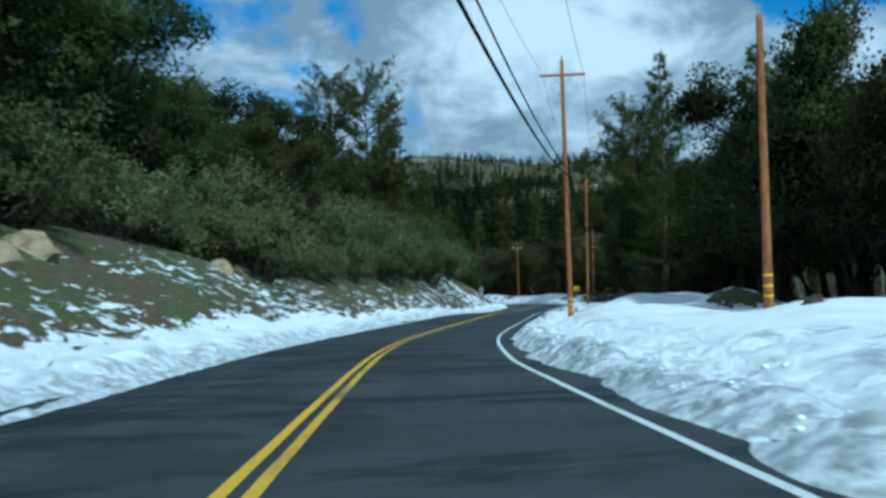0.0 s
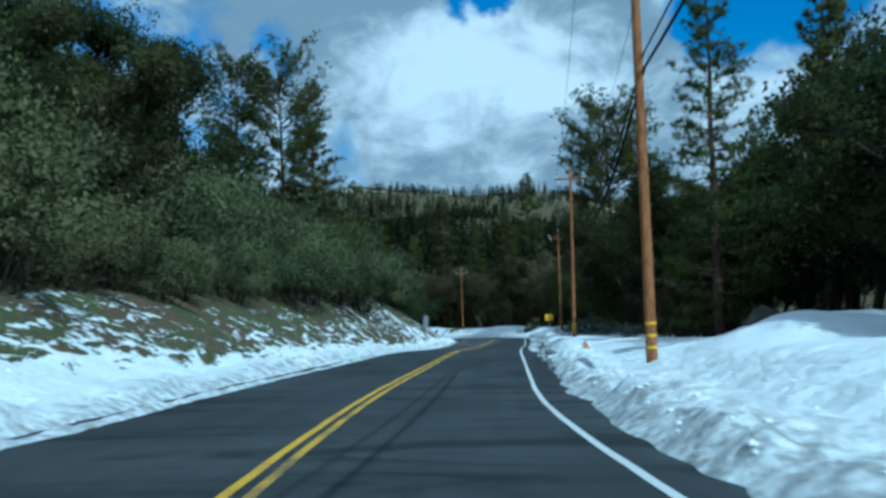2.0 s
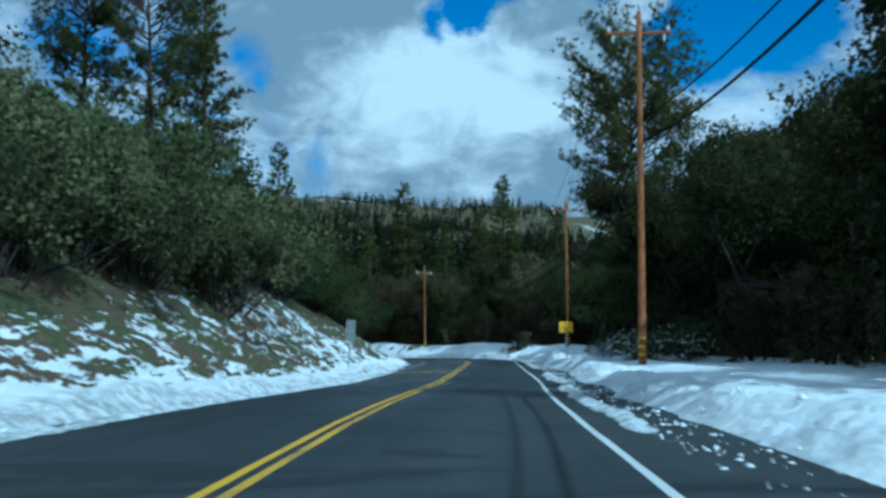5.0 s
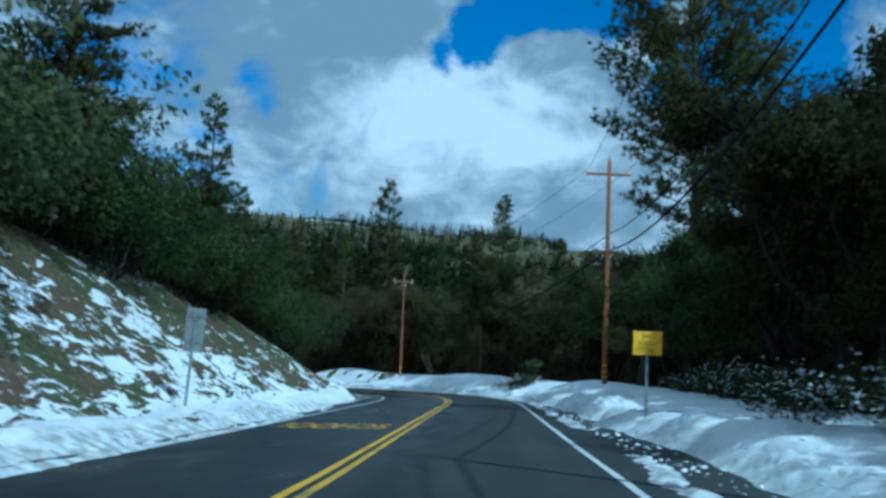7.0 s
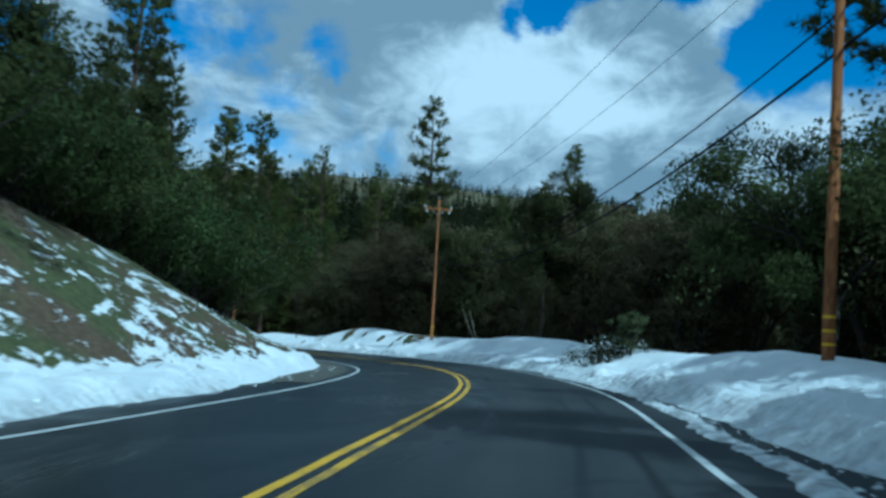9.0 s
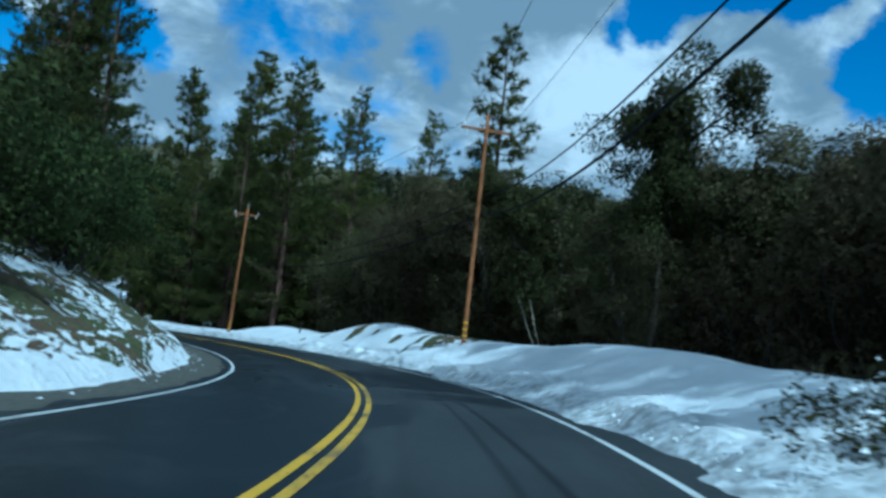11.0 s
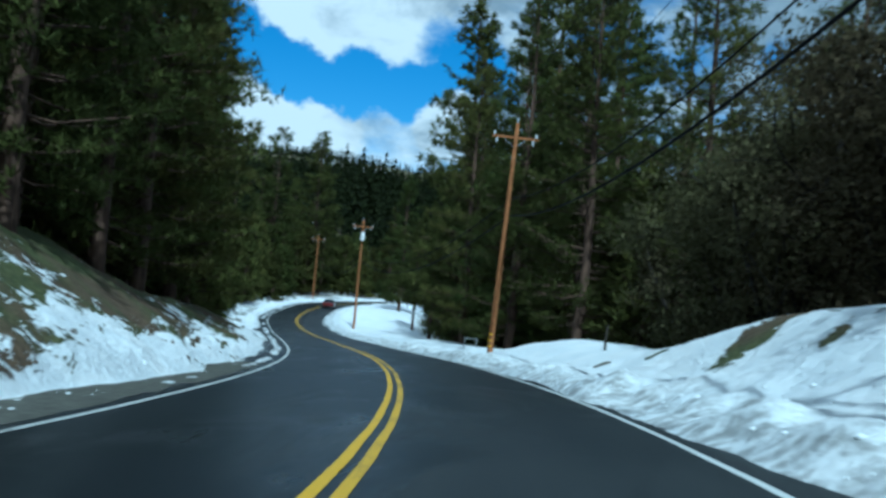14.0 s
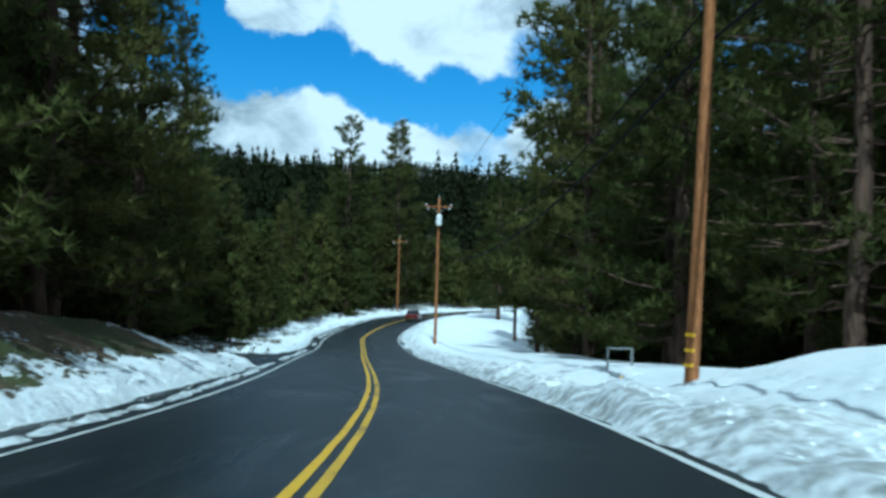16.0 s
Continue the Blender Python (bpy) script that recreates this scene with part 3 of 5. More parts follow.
# dark soil showing through the bank beyond the bend: x, y, depth, radii
HOLES = [(11.2, 242.5, 1.0, 1.3, 0.55), (14.4, 234.3, 0.95, 0.9, 0.40), (12.8, 238.6, 0.8, 0.45, 0.25), (16.2, 231.0, 0.9, 1.3, 0.35), (16.8, 228.4, 0.9, 1.6, 0.45), (18.4, 228.6, 0.95, 3.0, 0.9), (19.6, 226.0, 0.9, 2.6, 0.9), (15.2, 229.4, 0.7, 1.2, 0.25), (22.6, 216.5, 0.8, 1.6, 0.3), (23.4, 212.5, 0.8, 1.6, 0.3), (8.3, 249.0, 0.8, 0.5, 0.3), (6.4, 251.6, 0.75, 0.6, 0.3)]


def verge(side, name, label):
    lats = side * np.concatenate([np.arange(3.2 if side > 0 else 3.4, 5.6, 0.09), np.arange(5.6, 8.6, 0.14), np.arange(8.6, 12.0, 0.25), np.arange(12.0, 24.6, 0.9)])
    if side < 0:
        lats = lats[::-1]
    me, S, L = strip(name, np.concatenate([np.arange(-60, 0, 1.2), np.arange(0, 292, 0.2), np.arange(292, S_END, 0.6)]), lats, snow_rise, M_SNOW)
    a = np.abs(L)
    if side < 0:
        bare = 0.08 + sstep(a, np.interp(S, [180, 195, 235, 250], [5.3, 4.7, 4.7, 5.3]), np.interp(S, [180, 195, 235, 250], [7.6, 6.6, 6.6, 7.6])) * np.interp(S, [0, 30, 60, 100, 118, 130, 170, 200, 240, 270, 300], [0.50, 0.48, 0.46, 0.46, 0.44, 0.42, 0.43, 0.46, 0.48, 0.42, 0.33]) + 0.07 * sstep(a, 8.6, 10.0) * np.interp(S, [60, 75, 110, 122], [0.3, 1.0, 1.0, 0.0])
        bare += 0.74 * np.exp(-((S - 270) / 4.6) ** 2 - ((a - 6.1) / 0.55) ** 2) + 0.74 * np.exp(-((S - 287) / 4.5) ** 2 - ((a - 7.6) / 0.9) ** 2) + 0.30 * np.exp(-((S - 251) / 7) ** 2 - ((a - 9.2) / 1.4) ** 2) - 0.03 * np.exp(-((S - 228) / 10) ** 2) + sstep(a, 10.2, 12.0) * np.interp(S, [0, 50, 62, 75, 110], [0.10, 0.10, 0.30, 0.30, 0.12]) + np.interp(S, [180, 205], [0.10, 0.20]) * fbm(S / 6, L / 2.6, 81, 3)
        grit = 0.65 * sstep(5.2 - a, 0, 0.6)
        crumbs = 0.25 + 0.75 * (1 - sstep(a, 6.2, 7.6))
    else:
        bare = sstep(a, 13, 19) * 0.5 + 0.62 * np.exp(-((S - 226) / 6) ** 2 - ((a - 9.3) / 1.3) ** 2) + 0.5 * np.exp(-((S - 213) / 4) ** 2 - ((a - 10.2) / 0.8) ** 2) + 0.45 * np.exp(-((S - 238) / 6) ** 2 - ((a - 9.0) / 1.0) ** 2) + 0.45 * np.exp(-((S - 72) / 7) ** 2 - ((a - 14) / 3) ** 2) + 0.05 * fbm(S / 7, L / 4, 83, 2)
        bare += 0.3 * np.exp(-((S - 243) / 4) ** 2 - ((a - 7.8) / 1.2) ** 2) + 0.75 * np.exp(-((S - 48.6) / 2.6) ** 2 - ((a - 13.6) / 1.6) ** 2)
        for hx, hy, k, rs, rl in HOLES:
            hs, hl = nearest(hx, hy)
            u, v = (S - hs[0]) * 0.8 + (a - hl[0]) * 0.6, (a - hl[0]) * 0.8 - (S - hs[0]) * 0.6
            bare += k * np.exp(-(u / rs) ** 2 - (v / rl) ** 2)
        grit = np.maximum(0.7 * sstep(5.0 - a, 0, 0.4), 0.4 * sstep(5.9 - a, 0, 0.7))
        crumbs = 0.12 + 0.88 * (1 - sstep(a, 6.6, 8.4)) * np.interp(S, [150, 195], [1.0, 0.55])
    set_attr(me, "cover", 0.93 - bare)
    set_attr(me, "grit", grit)
    set_attr(me, "crumbs", crumbs)
    return tagged(new(name, me), label, "snowy verge", kind="structure")


verge(-1, "verge_bank", "steep roadside bank with patchy melting snow over grass")
verge(1, "verge_berm", "ploughed snow berm with clods beside the road")

# the land all round
gx = np.concatenate([-np.geomspace(3200, 920, 7), np.arange(-900, -300, 20.0), np.arange(-300, 330, 5.0), np.arange(330, 700, 20.0), np.geomspace(720, 3200, 8)])
gy = np.concatenate([-np.geomspace(2500, 170, 12), np.arange(-150, 760, 5.0), np.arange(760, 1420, 15.0), np.geomspace(1440, 3500, 8)])
GX, GY = np.meshgrid(gx, gy, indexing="ij")
gs, gl = nearest(GX.ravel(), GY.ravel())
gz = height(GX.ravel(), GY.ravel()) - 1.6 * sstep(23.5 - np.abs(gl), 0, 6)
me = mesh_of("ground", np.column_stack([GX.ravel(), GY.ravel(), gz]), grid_faces(len(gx), len(gy))[:, ::-1], M_SNOW, True)
set_uv(me, gs, gl)
gd = np.hypot(GX.ravel() - 10, GY.ravel() - 150)
set_attr(me, "cover", 0.08 + 0.04 * sstep(gd, 380, 480) + 0.06 * sstep(gd, 930, 1010) + (0.18 + 0.14 * sstep(gd, 800, 950)) * fbm(GX.ravel() / 40, GY.ravel() / 40, 91, 3))
set_attr(me, "grit", np.zeros(len(gz)))
set_attr(me, "crumbs", np.zeros(len(gz)))
tagged(new("ground", me), "rolling forest floor with patchy snow", "ground", kind="structure")


def lane_r(s):
    """How far the edge line of the near lane stands from the centre line."""
    return np.interp(s, [6, 22, 46, 60, 95, 250, 264], [3.46, 3.08, 3.34, 3.48, 3.58, 3.58, 3.42])


def line(name, lat, width, mat, label, s0=-60.0, s1=None):
    s = np.arange(s0, s1 or S_END, 0.6)
    x, y, z, bank, rx, ry = road_at(s)
    mid_lat = lat(s) if callable(lat) else np.full(len(s), lat)
    ragged = 0.006 * fbm(s / 1.7, s * 0, 7, 3)
    sides = []
    for k in (-0.5, 0.5):
        l = mid_lat + ragged + k * width * (1 + 0.10 * fbm(s / 2.3, s * 0 + k, 13, 2))
        sides.append(np.column_stack([x + rx * l, y + ry * l, z + bank * l - 0.0009 * l * l + 0.006]))
    me = mesh_of(name, np.stack(sides, 1).reshape(-1, 3), grid_faces(len(s), 2)[:, ::-1], mat, True)
    return tagged(new(name, me), label, "road marking", kind="structure")


line("centre_line", -0.108, 0.11, M_YLINE, "solid yellow centre line, slightly worn")
line("centre_line", 0.108, 0.11, M_YLINE_OLD, "solid yellow centre line, patchy and worn through")
line("edge_line", lane_r, 0.105, M_WLINE, "solid white edge line")
line("edge_line", -LANE - 0.05, 0.105, M_WLINE, "solid white edge line, worn", s0=118.0)


def place(s, lat, extra=0.0):
    """A point on the ground beside the road, and the road's heading there in degrees."""
    x, y, z, bank, rx, ry = [float(v) for v in road_at(s)]
    g = float(snow_rise(np.array([s]), np.array([lat]))[0]) if 3.4 < abs(lat) < 24 else 0.0
    return Vector((x + rx * lat, y + ry * lat, z + bank * max(-6, min(6, lat)) + g + extra)), math.degrees(math.atan2(-ry, -rx)) + 180.0


def base_z(x, y):
    s, lat = nearest(x, y)
    if abs(lat[0]) < 24 and s[0] < S_END:
        return place(s[0], lat[0])[0].z
    return float(height(x, y)[0])


# the word on the road, painted to be read from the other way
def road_word():
    cu = bpy.data.curves.new("word", "FONT")
    cu.body, cu.align_x, cu.align_y, cu.size = "SCHOOL", "CENTER", "CENTER", 1.0
    tmp = new("word", cu)
    bpy.context.view_layer.update()
    src = tmp.evaluated_get(bpy.context.evaluated_depsgraph_get()).to_mesh()
    co = np.empty(len(src.vertices) * 3)
    src.vertices.foreach_get("co", co)
    co = co.reshape(-1, 3)
    faces = [tuple(p.vertices) for p in src.polygons]
    bpy.data.objects.remove(tmp)
    w, h = np.ptp(co[:, 0]), np.ptp(co[:, 1])
    lat = -LANE * 0.52 - co[:, 0] / w * 2.75
    s = WORD_S - co[:, 1] / h * 2.6
    x, y, z, bank, rx, ry = road_at(s)
    me = mesh_of("road_word", np.column_stack([x + rx * lat, y + ry * lat, z + bank * lat + 0.007 - 0.0009 * lat * lat]), faces, M_YLINE)
    tagged(new("road_word", me), "yellow word SCHOOL painted on the asphalt", "road marking", kind="structure")


WORD_S = float(nearest(9.8, 134.4)[0][0])
road_word()

# ---- plants ----


def soft_mesh(name, v, f, mat, normals):
    """Foliage whose normals follow the round of its clump, so that it takes the light as a mass."""
    me = mesh_of(name, v, f, mat, True)
    n = np.repeat(normals, 3, 0)
    n /= np.linalg.norm(n, axis=1)[:, None] + 1e-9
    me.normals_split_custom_set_from_vertices(n.tolist())
    return me


def blades(rng, base, axis, count, length, width, spread):
    """Needle tufts: count slim triangles from each base point, fanned round its axis."""
    n = len(base)
    d = np.repeat(axis, count, 0) + rng.normal(0, spread, (n * count, 3))
    d /= np.linalg.norm(d, axis=1)[:, None] + 1e-9
    b = np.repeat(base, count, 0)
    side = np.cross(d, rng.normal(0, 1, d.shape))
    side /= np.linalg.norm(side, axis=1)[:, None] + 1e-9
    ln = length * rng.uniform(0.6, 1.25, (len(b), 1))
    w = width * rng.uniform(0.7, 1.3, (len(b), 1))
    V = np.stack([b - side * w, b + side * w, b + d * ln], 1).reshape(-1, 3)
    return V, np.arange(len(V)).reshape(-1, 3)


def leaves(rng, pts, size, normal_bias=None):
    """One bent leaf spray (a quad) at each point."""
    n = len(pts)
    a = rng.normal(0, 1, (n, 3))
    if normal_bias is not None:
        a += normal_bias * 0.6
    a /= np.linalg.norm(a, axis=1)[:, None] + 1e-9
    b = np.cross(a, rng.normal(0, 1, (n, 3)))
    b /= np.linalg.norm(b, axis=1)[:, None] + 1e-9
    sz = size * rng.uniform(0.55, 1.35, (n, 1))
    V = np.stack([pts - b * 0.3 * sz, pts + (a * 0.35 + b * 0.5) * sz, pts + a * sz], 1).reshape(-1, 3)
    return V, np.arange(len(V)).reshape(-1, 3)


def make_pine(seed, tall=25.0, bare=0.30, reach=3.6, thin=0.0, tufts=1.0, round_top=False, mat=None, label="", fine=(8, 0.50, 0.055)):
    rng = np.random.default_rng(seed)
    top = thing("pine_tree", label or "tall dark green pine with ragged needled branches", "tree", "roadside conifers")
    zz = np.linspace(0, tall, 14)
    bend = np.column_stack([np.cumsum(rng.normal(0, 0.05, 14)), np.cumsum(rng.normal(0, 0.05, 14)), zz])
    bend[0, :2] = 0
    r0 = tall * 0.0135
    v, f = tube(np.vstack([[[0, 0, -0.6]], bend]), np.concatenate([[r0 * 1.35], r0 * (1 - zz / tall * 0.94)]), 8)
    part("trunk", mesh_of("trunk", v, f, M_PBARK, True), M_PBARK, top)
    limbs, tb, ta = [], [], []
    z = tall * bare
    while z < tall * 0.985:
        u = (z - tall * bare) / (tall * (1 - bare))
        if round_top:
            R = reach * (0.35 + 0.9 * math.sin(math.pi * min(1, 0.12 + u * 0.78)))
        else:
            R = reach * (1 - u) ** 0.75 * (0.75 + 0.25 * min(1, u * 5)) + 0.35
        for k in range(rng.integers(3, 6)):
            if rng.random() < thin:
                continue
            ang = rng.uniform(0, 2 * math.pi)
            ln = R * rng.uniform(0.55, 1.18)
            rise = rng.uniform(-0.18, 0.12) + 0.75 * u ** 1.5 + (0.5 if round_top else 0.0)
            t = np.linspace(0, 1, 5)
            d = np.array([math.cos(ang), math.sin(ang), 0])
            c = np.array([np.interp(z, zz, bend[:, 0]), np.interp(z, zz, bend[:, 1]), z])
            P = c + d * (ln * t)[:, None] + np.array([0, 0, 1]) * (ln * (rise * t + 0.32 * t * t * rng.uniform(0.2, 1.3) - 0.16 * t))[:, None]
            P[1:] += rng.normal(0, 0.04 * ln, (4, 3)) * np.array([1, 1, 0.6])
            limbs.append(tube(P, 0.012 * ln * (1.15 - t) + 0.008, 3))
            m = max(3, int(ln * 5.0 * tufts))
            q = rng.uniform(0.28, 1.0, m) ** 0.75
            B = np.column_stack([np.interp(q, t, P[:, k2]) for k2 in range(3)])
            B += rng.normal(0, 0.11 * ln * 0.75 + 0.05, B.shape) * np.array([1, 1, 0.5])
            tb.append(B)
            ta.append(np.tile(d * 0.75 + np.array([0, 0, 0.55]), (m, 1)))
        z += tall * rng.uniform(0.014, 0.026)
    v, f = merged(limbs)
    part("branchwork", mesh_of("branchwork", v, f, M_PBARK), M_PBARK, top)
    B, A = np.concatenate(tb), np.concatenate(ta)
    v, f = blades(rng, B, A, *fine, 0.75)
    tip = v[2::3] - np.repeat(B, fine[0], 0)
    tip /= np.linalg.norm(tip, axis=1)[:, None] + 1e-9
    part("crown", soft_mesh("crown", v, f, mat or M_PINE, np.repeat(A, fine[0], 0) * 0.7 + tip * 0.8), M_PINE, top)
    return top


def branching(rng, start, direction, length, radius, depth, out, tips, spread=0.6, lift=0.15):
    n = 4
    t = np.linspace(0, 1, n)
    bend = rng.normal(0, 0.16, 3) * length
    P = start + direction * (length * t)[:, None] + bend * (t * t)[:, None]
    out.append(tube(P, radius * (1 - 0.45 * t), 6 if depth > 2 else 3))
    if depth == 0:
        tips.append(P[2:])
        return
    for k in range(rng.integers(2, 4)):
        q = rng.uniform(0.55, 1.0) if k else 1.0
        b = np.array([np.interp(q, t, P[:, i]) for i in range(3)])
        d = direction + rng.normal(0, spread, 3) + np.array([0, 0, lift])
        d /= np.linalg.norm(d)
        branching(rng, b, d, length * rng.uniform(0.58, 0.82), radius * 0.58, depth - 1, out, tips, spread, lift)


def make_oak(seed, tall=9.0, wide=4.5, count=4600, size=0.27, mat=None, name="oak_tree", label="", stems=1, low=0.28, group="roadside oaks", skirt=40):
    rng = np.random.default_rng(seed)
    top = thing(name, label or "dense dark evergreen oak with an uneven crown", "tree", group)
    out, tips = [], []
    for k in range(stems):
        lean = np.array([rng.normal(0, 0.16 if stems == 1 else 0.4), rng.normal(0, 0.16 if stems == 1 else 0.4), 1.0])
        lean /= np.linalg.norm(lean)
        branching(rng, np.array([rng.normal(0, 0.1 * stems), rng.normal(0, 0.1 * stems), -0.4]), lean, tall * 0.34, tall * 0.022, 4 if stems == 1 else 2, out, tips, 0.55, 0.2)
    v, f = merged(out)
    T = np.concatenate(tips)
    sc = np.array([wide / max(1e-3, np.percentile(np.hypot(T[:, 0], T[:, 1]), 92)), 0, tall * 0.93 / max(1e-3, np.percentile(T[:, 2], 98))])
    sc[1] = sc[0]
    v, T = v * sc, T * sc
    tagged(part("trunk" if stems == 1 else "branchwork", mesh_of("trunk", v, f, M_BARK, True), M_BARK, top), kind="" if stems == 1 else "stuff")
    # clumps of leaves round the ends of the boughs, some lower ones fill the skirt
    C = T[rng.integers(0, len(T), 130)]
    ex = np.column_stack([rng.normal(0, wide * 0.38, skirt), rng.normal(0, wide * 0.38, skirt), rng.uniform(low, 0.78, skirt) * tall])
    C = np.vstack([C, ex])
    rad = rng.uniform(0.45, 1.0, len(C)) * tall * 0.115
    pick = rng.integers(0, len(C), count)
    d = rng.normal(0, 1, (count, 3))
    d /= np.linalg.norm(d, axis=1)[:, None]
    pts = C[pick] + d * (rad[pick] * rng.uniform(0.35, 1.0, count) ** 0.5)[:, None] * np.array([1.15, 1.15, 0.8])
    ok = pts[:, 2] > tall * low * 0.5
    pts, d, own = pts[ok], d[ok], C[pick][ok] - np.array([0, 0, tall * 0.55])
    own /= np.linalg.norm(own, axis=1)[:, None] + 1e-9
    v, f = leaves(rng, pts, size, np.array([0, 0, 0.7]))
    part("crown", soft_mesh("crown", v, f, mat or M_OAK, d * 0.85 + own * 0.6 + rng.normal(0, 0.14, d.shape) + np.array([0, 0, 0.12])), mat or M_OAK, top)
    return top


def make_shrub(seed, tall=2.8, wide=2.2, count=6500, size=0.15, mat=None, label="", snow=False):
    rng = np.random.default_rng(seed)
    top = thing("shrub", label or "rounded grey-green manzanita shrub on the bank", "shrub", "bank shrubs")
    out = []
    n = 16
    heads = np.column_stack([rng.normal(0, wide * 0.45, n), rng.normal(0, wide * 0.45, n), rng.uniform(0.35, 0.88, n) * tall])
    for h in heads:
        t = np.linspace(0, 1, 5)[:, None]
        P = h * t + np.array([rng.normal(0, 0.2), rng.normal(0, 0.2), -0.3]) * (1 - t) + rng.normal(0, 0.07, (5, 3)) * t
        out.append(tube(P, 0.035 - 0.024 * t[:, 0], 4))
    v, f = merged(out)
    part("stem", mesh_of("stem", v, f, M_BARK), M_BARK, top)
    sub = np.repeat(heads, 5, 0) + rng.normal(0, 0.24 * wide, (n * 5, 3)) * np.array([1, 1, 0.8])
    C = np.vstack([heads, sub])
    rad = rng.uniform(0.12, 0.30, len(C)) * wide
    pick = rng.integers(0, len(C), count)
    d = rng.normal(0, 1, (count, 3))
    d /= np.linalg.norm(d, axis=1)[:, None]
    pts = C[pick] + d * (rad[pick] * rng.uniform(0.3, 1.0, count) ** 0.5)[:, None]
    ok = (pts[:, 2] > 0.05) & (pts[:, 2] < tall * 1.1)
    pts, d = pts[ok], d[ok]
    v, f = leaves(rng, pts, size, d * 0.8 + np.array([0, 0, 0.5]))
    own = pts - np.array([0, 0, tall * 0.3])
    own /= np.linalg.norm(own, axis=1)[:, None] + 1e-9
    part("crown", soft_mesh("crown", v, f, mat or M_SHRUB, d * 0.45 + own * 1.0 + rng.normal(0, 0.16, d.shape)), mat or M_SHRUB, top)
    if snow:
        hp = pts[pts[:, 2] > tall * 0.25][::14]
        v, f = leaves(rng, hp + np.array([0, 0, 0.05]), size * 1.5, np.array([0, 0, 0.2]))
        tagged(part("snow_cap", mesh_of("snow_cap", v, f, M_SNOWCLOD), M_SNOWCLOD, top, "lumps of snow caught in the twigs"), kind="stuff")
    return top


def make_bare(seed, tall=11.0):
    rng = np.random.default_rng(seed)
    top = thing("bare_tree", "leafless oak with dark crooked limbs", "tree", "bare oaks")
    out, tips = [], []
    for k in range(2):
        d = np.array([rng.normal(0, 0.25), rng.normal(0, 0.25), 1.0])
        branching(rng, np.array([0.2 * k, 0, -0.4]), d / np.linalg.norm(d), tall * 0.3, tall * 0.021, 6, out, tips, 0.42, 0.12)
    v, f = merged(out)
    part("trunk", mesh_of("trunk", v, f, M_BARK, True), M_BARK, top)
    return top


def far_conifer(rng, x, y, z, tall, tiers=6):
    """A plain far conifer: ragged tiers of drooping sprays."""
    V, F = [], []
    for k in range(tiers):
        u = k / tiers
        R = tall * 0.17 * (1 - u) ** 0.8 * rng.uniform(0.8, 1.2)
        zz = z + tall * (0.16 + 0.84 * u)
        n = tiers
        ang = rng.uniform(0, 6.28, n)
        r = R * rng.uniform(0.6, 1.25, n)
        for a, q in zip(ang, r):
            i = len(V)
            w = 0.42 * q + 0.1
            V += [(x, y, zz + tall * 0.11), (x + math.cos(a) * q - math.sin(a) * w, y + math.sin(a) * q + math.cos(a) * w, zz - 0.03 * tall),
                  (x + math.cos(a) * q * 1.25, y + math.sin(a) * q * 1.25, zz + 0.01 * tall), (x + math.cos(a) * q + math.sin(a) * w, y + math.sin(a) * q - math.cos(a) * w, zz - 0.03 * tall)]
            F.append((i, i + 1, i + 2, i + 3))
    return V, F


M_SNOWCLOD = plain("clean_snow", (0.84, 0.86, 0.88), 0.7, var=0.06, scale=3.0, bump=0.4)

rnd = random.Random(4)


class Grove:
    """Plants of one kind, built once per variant and then copied."""

    def __init__(self, variants):
        self.variants, self.used = variants, set()

    def put(self, x, y, size=1.0, which=None, sink=0.12, turn=None, label="", stretch=1.0):
        v = self.variants[which if which is not None else rnd.randrange(len(self.variants))]
        m = pose(x, y, base_z(x, y) - sink, 0, 0, turn if turn is not None else rnd.uniform(0, 360)) @ Matrix.Diagonal((size, size, size * stretch, 1))
        if v in self.used:
            ob = copy_thing(v, m @ Matrix.Diagonal((1 / v.scale[0], 1 / v.scale[1], 1 / v.scale[2], 1)))
        else:
            self.used.add(v)
            v.matrix_basis = m
            ob = v
        return tagged(ob, label)


pines = Grove([make_pine(1, 25, 0.24, 4.1, 0.0, 1.6, fine=(9, 0.48, 0.045)), make_pine(2, 25, 0.14, 4.4, 0.05, 1.6, fine=(9, 0.48, 0.045)), make_pine(3, 25, 0.32, 3.5, 0.15, 1.5, fine=(9, 0.48, 0.045)), make_pine(4, 25, 0.08, 4.6, 0.0, 1.7, fine=(9, 0.48, 0.045))])
near_pines = Grove([make_pine(5, 25, 0.06, 4.1, 0.05, 1.5, fine=(13, 0.42, 0.026)), make_pine(6, 25, 0.05, 4.3, 0.10, 1.4, fine=(13, 0.42, 0.026)), make_pine(7, 25, 0.05, 3.9, 0.15, 1.4, fine=(13, 0.42, 0.026))])
grey_pines = Grove([make_pine(11, 24, 0.40, 3.9, 0.2, 2.2, True, fine=(18, 0.38, 0.024), label="tall grey pine with a thin rounded crown"), make_pine(12, 24, 0.42, 4.6, 0.05, 2.6, True, fine=(18, 0.38, 0.026), label="broad rounded grey pine with bare lower limbs")])
firs = Grove([make_pine(21, 10, 0.06, 2.4, 0.0, 1.1, fine=(5, 0.55, 0.085), label="young dark conifer branched to the ground"), make_pine(22, 10, 0.08, 2.1, 0.1, 1.0, fine=(5, 0.55, 0.085), label="young dark conifer branched to the ground")])
oaks = Grove([make_oak(31, count=6500, size=0.25), make_oak(32, 9.0, 4.0, 6500, 0.25), make_oak(33, 9.0, 5.0, 6500, 0.25), make_oak(34, 9.0, 4.2, 6500, 0.25)])
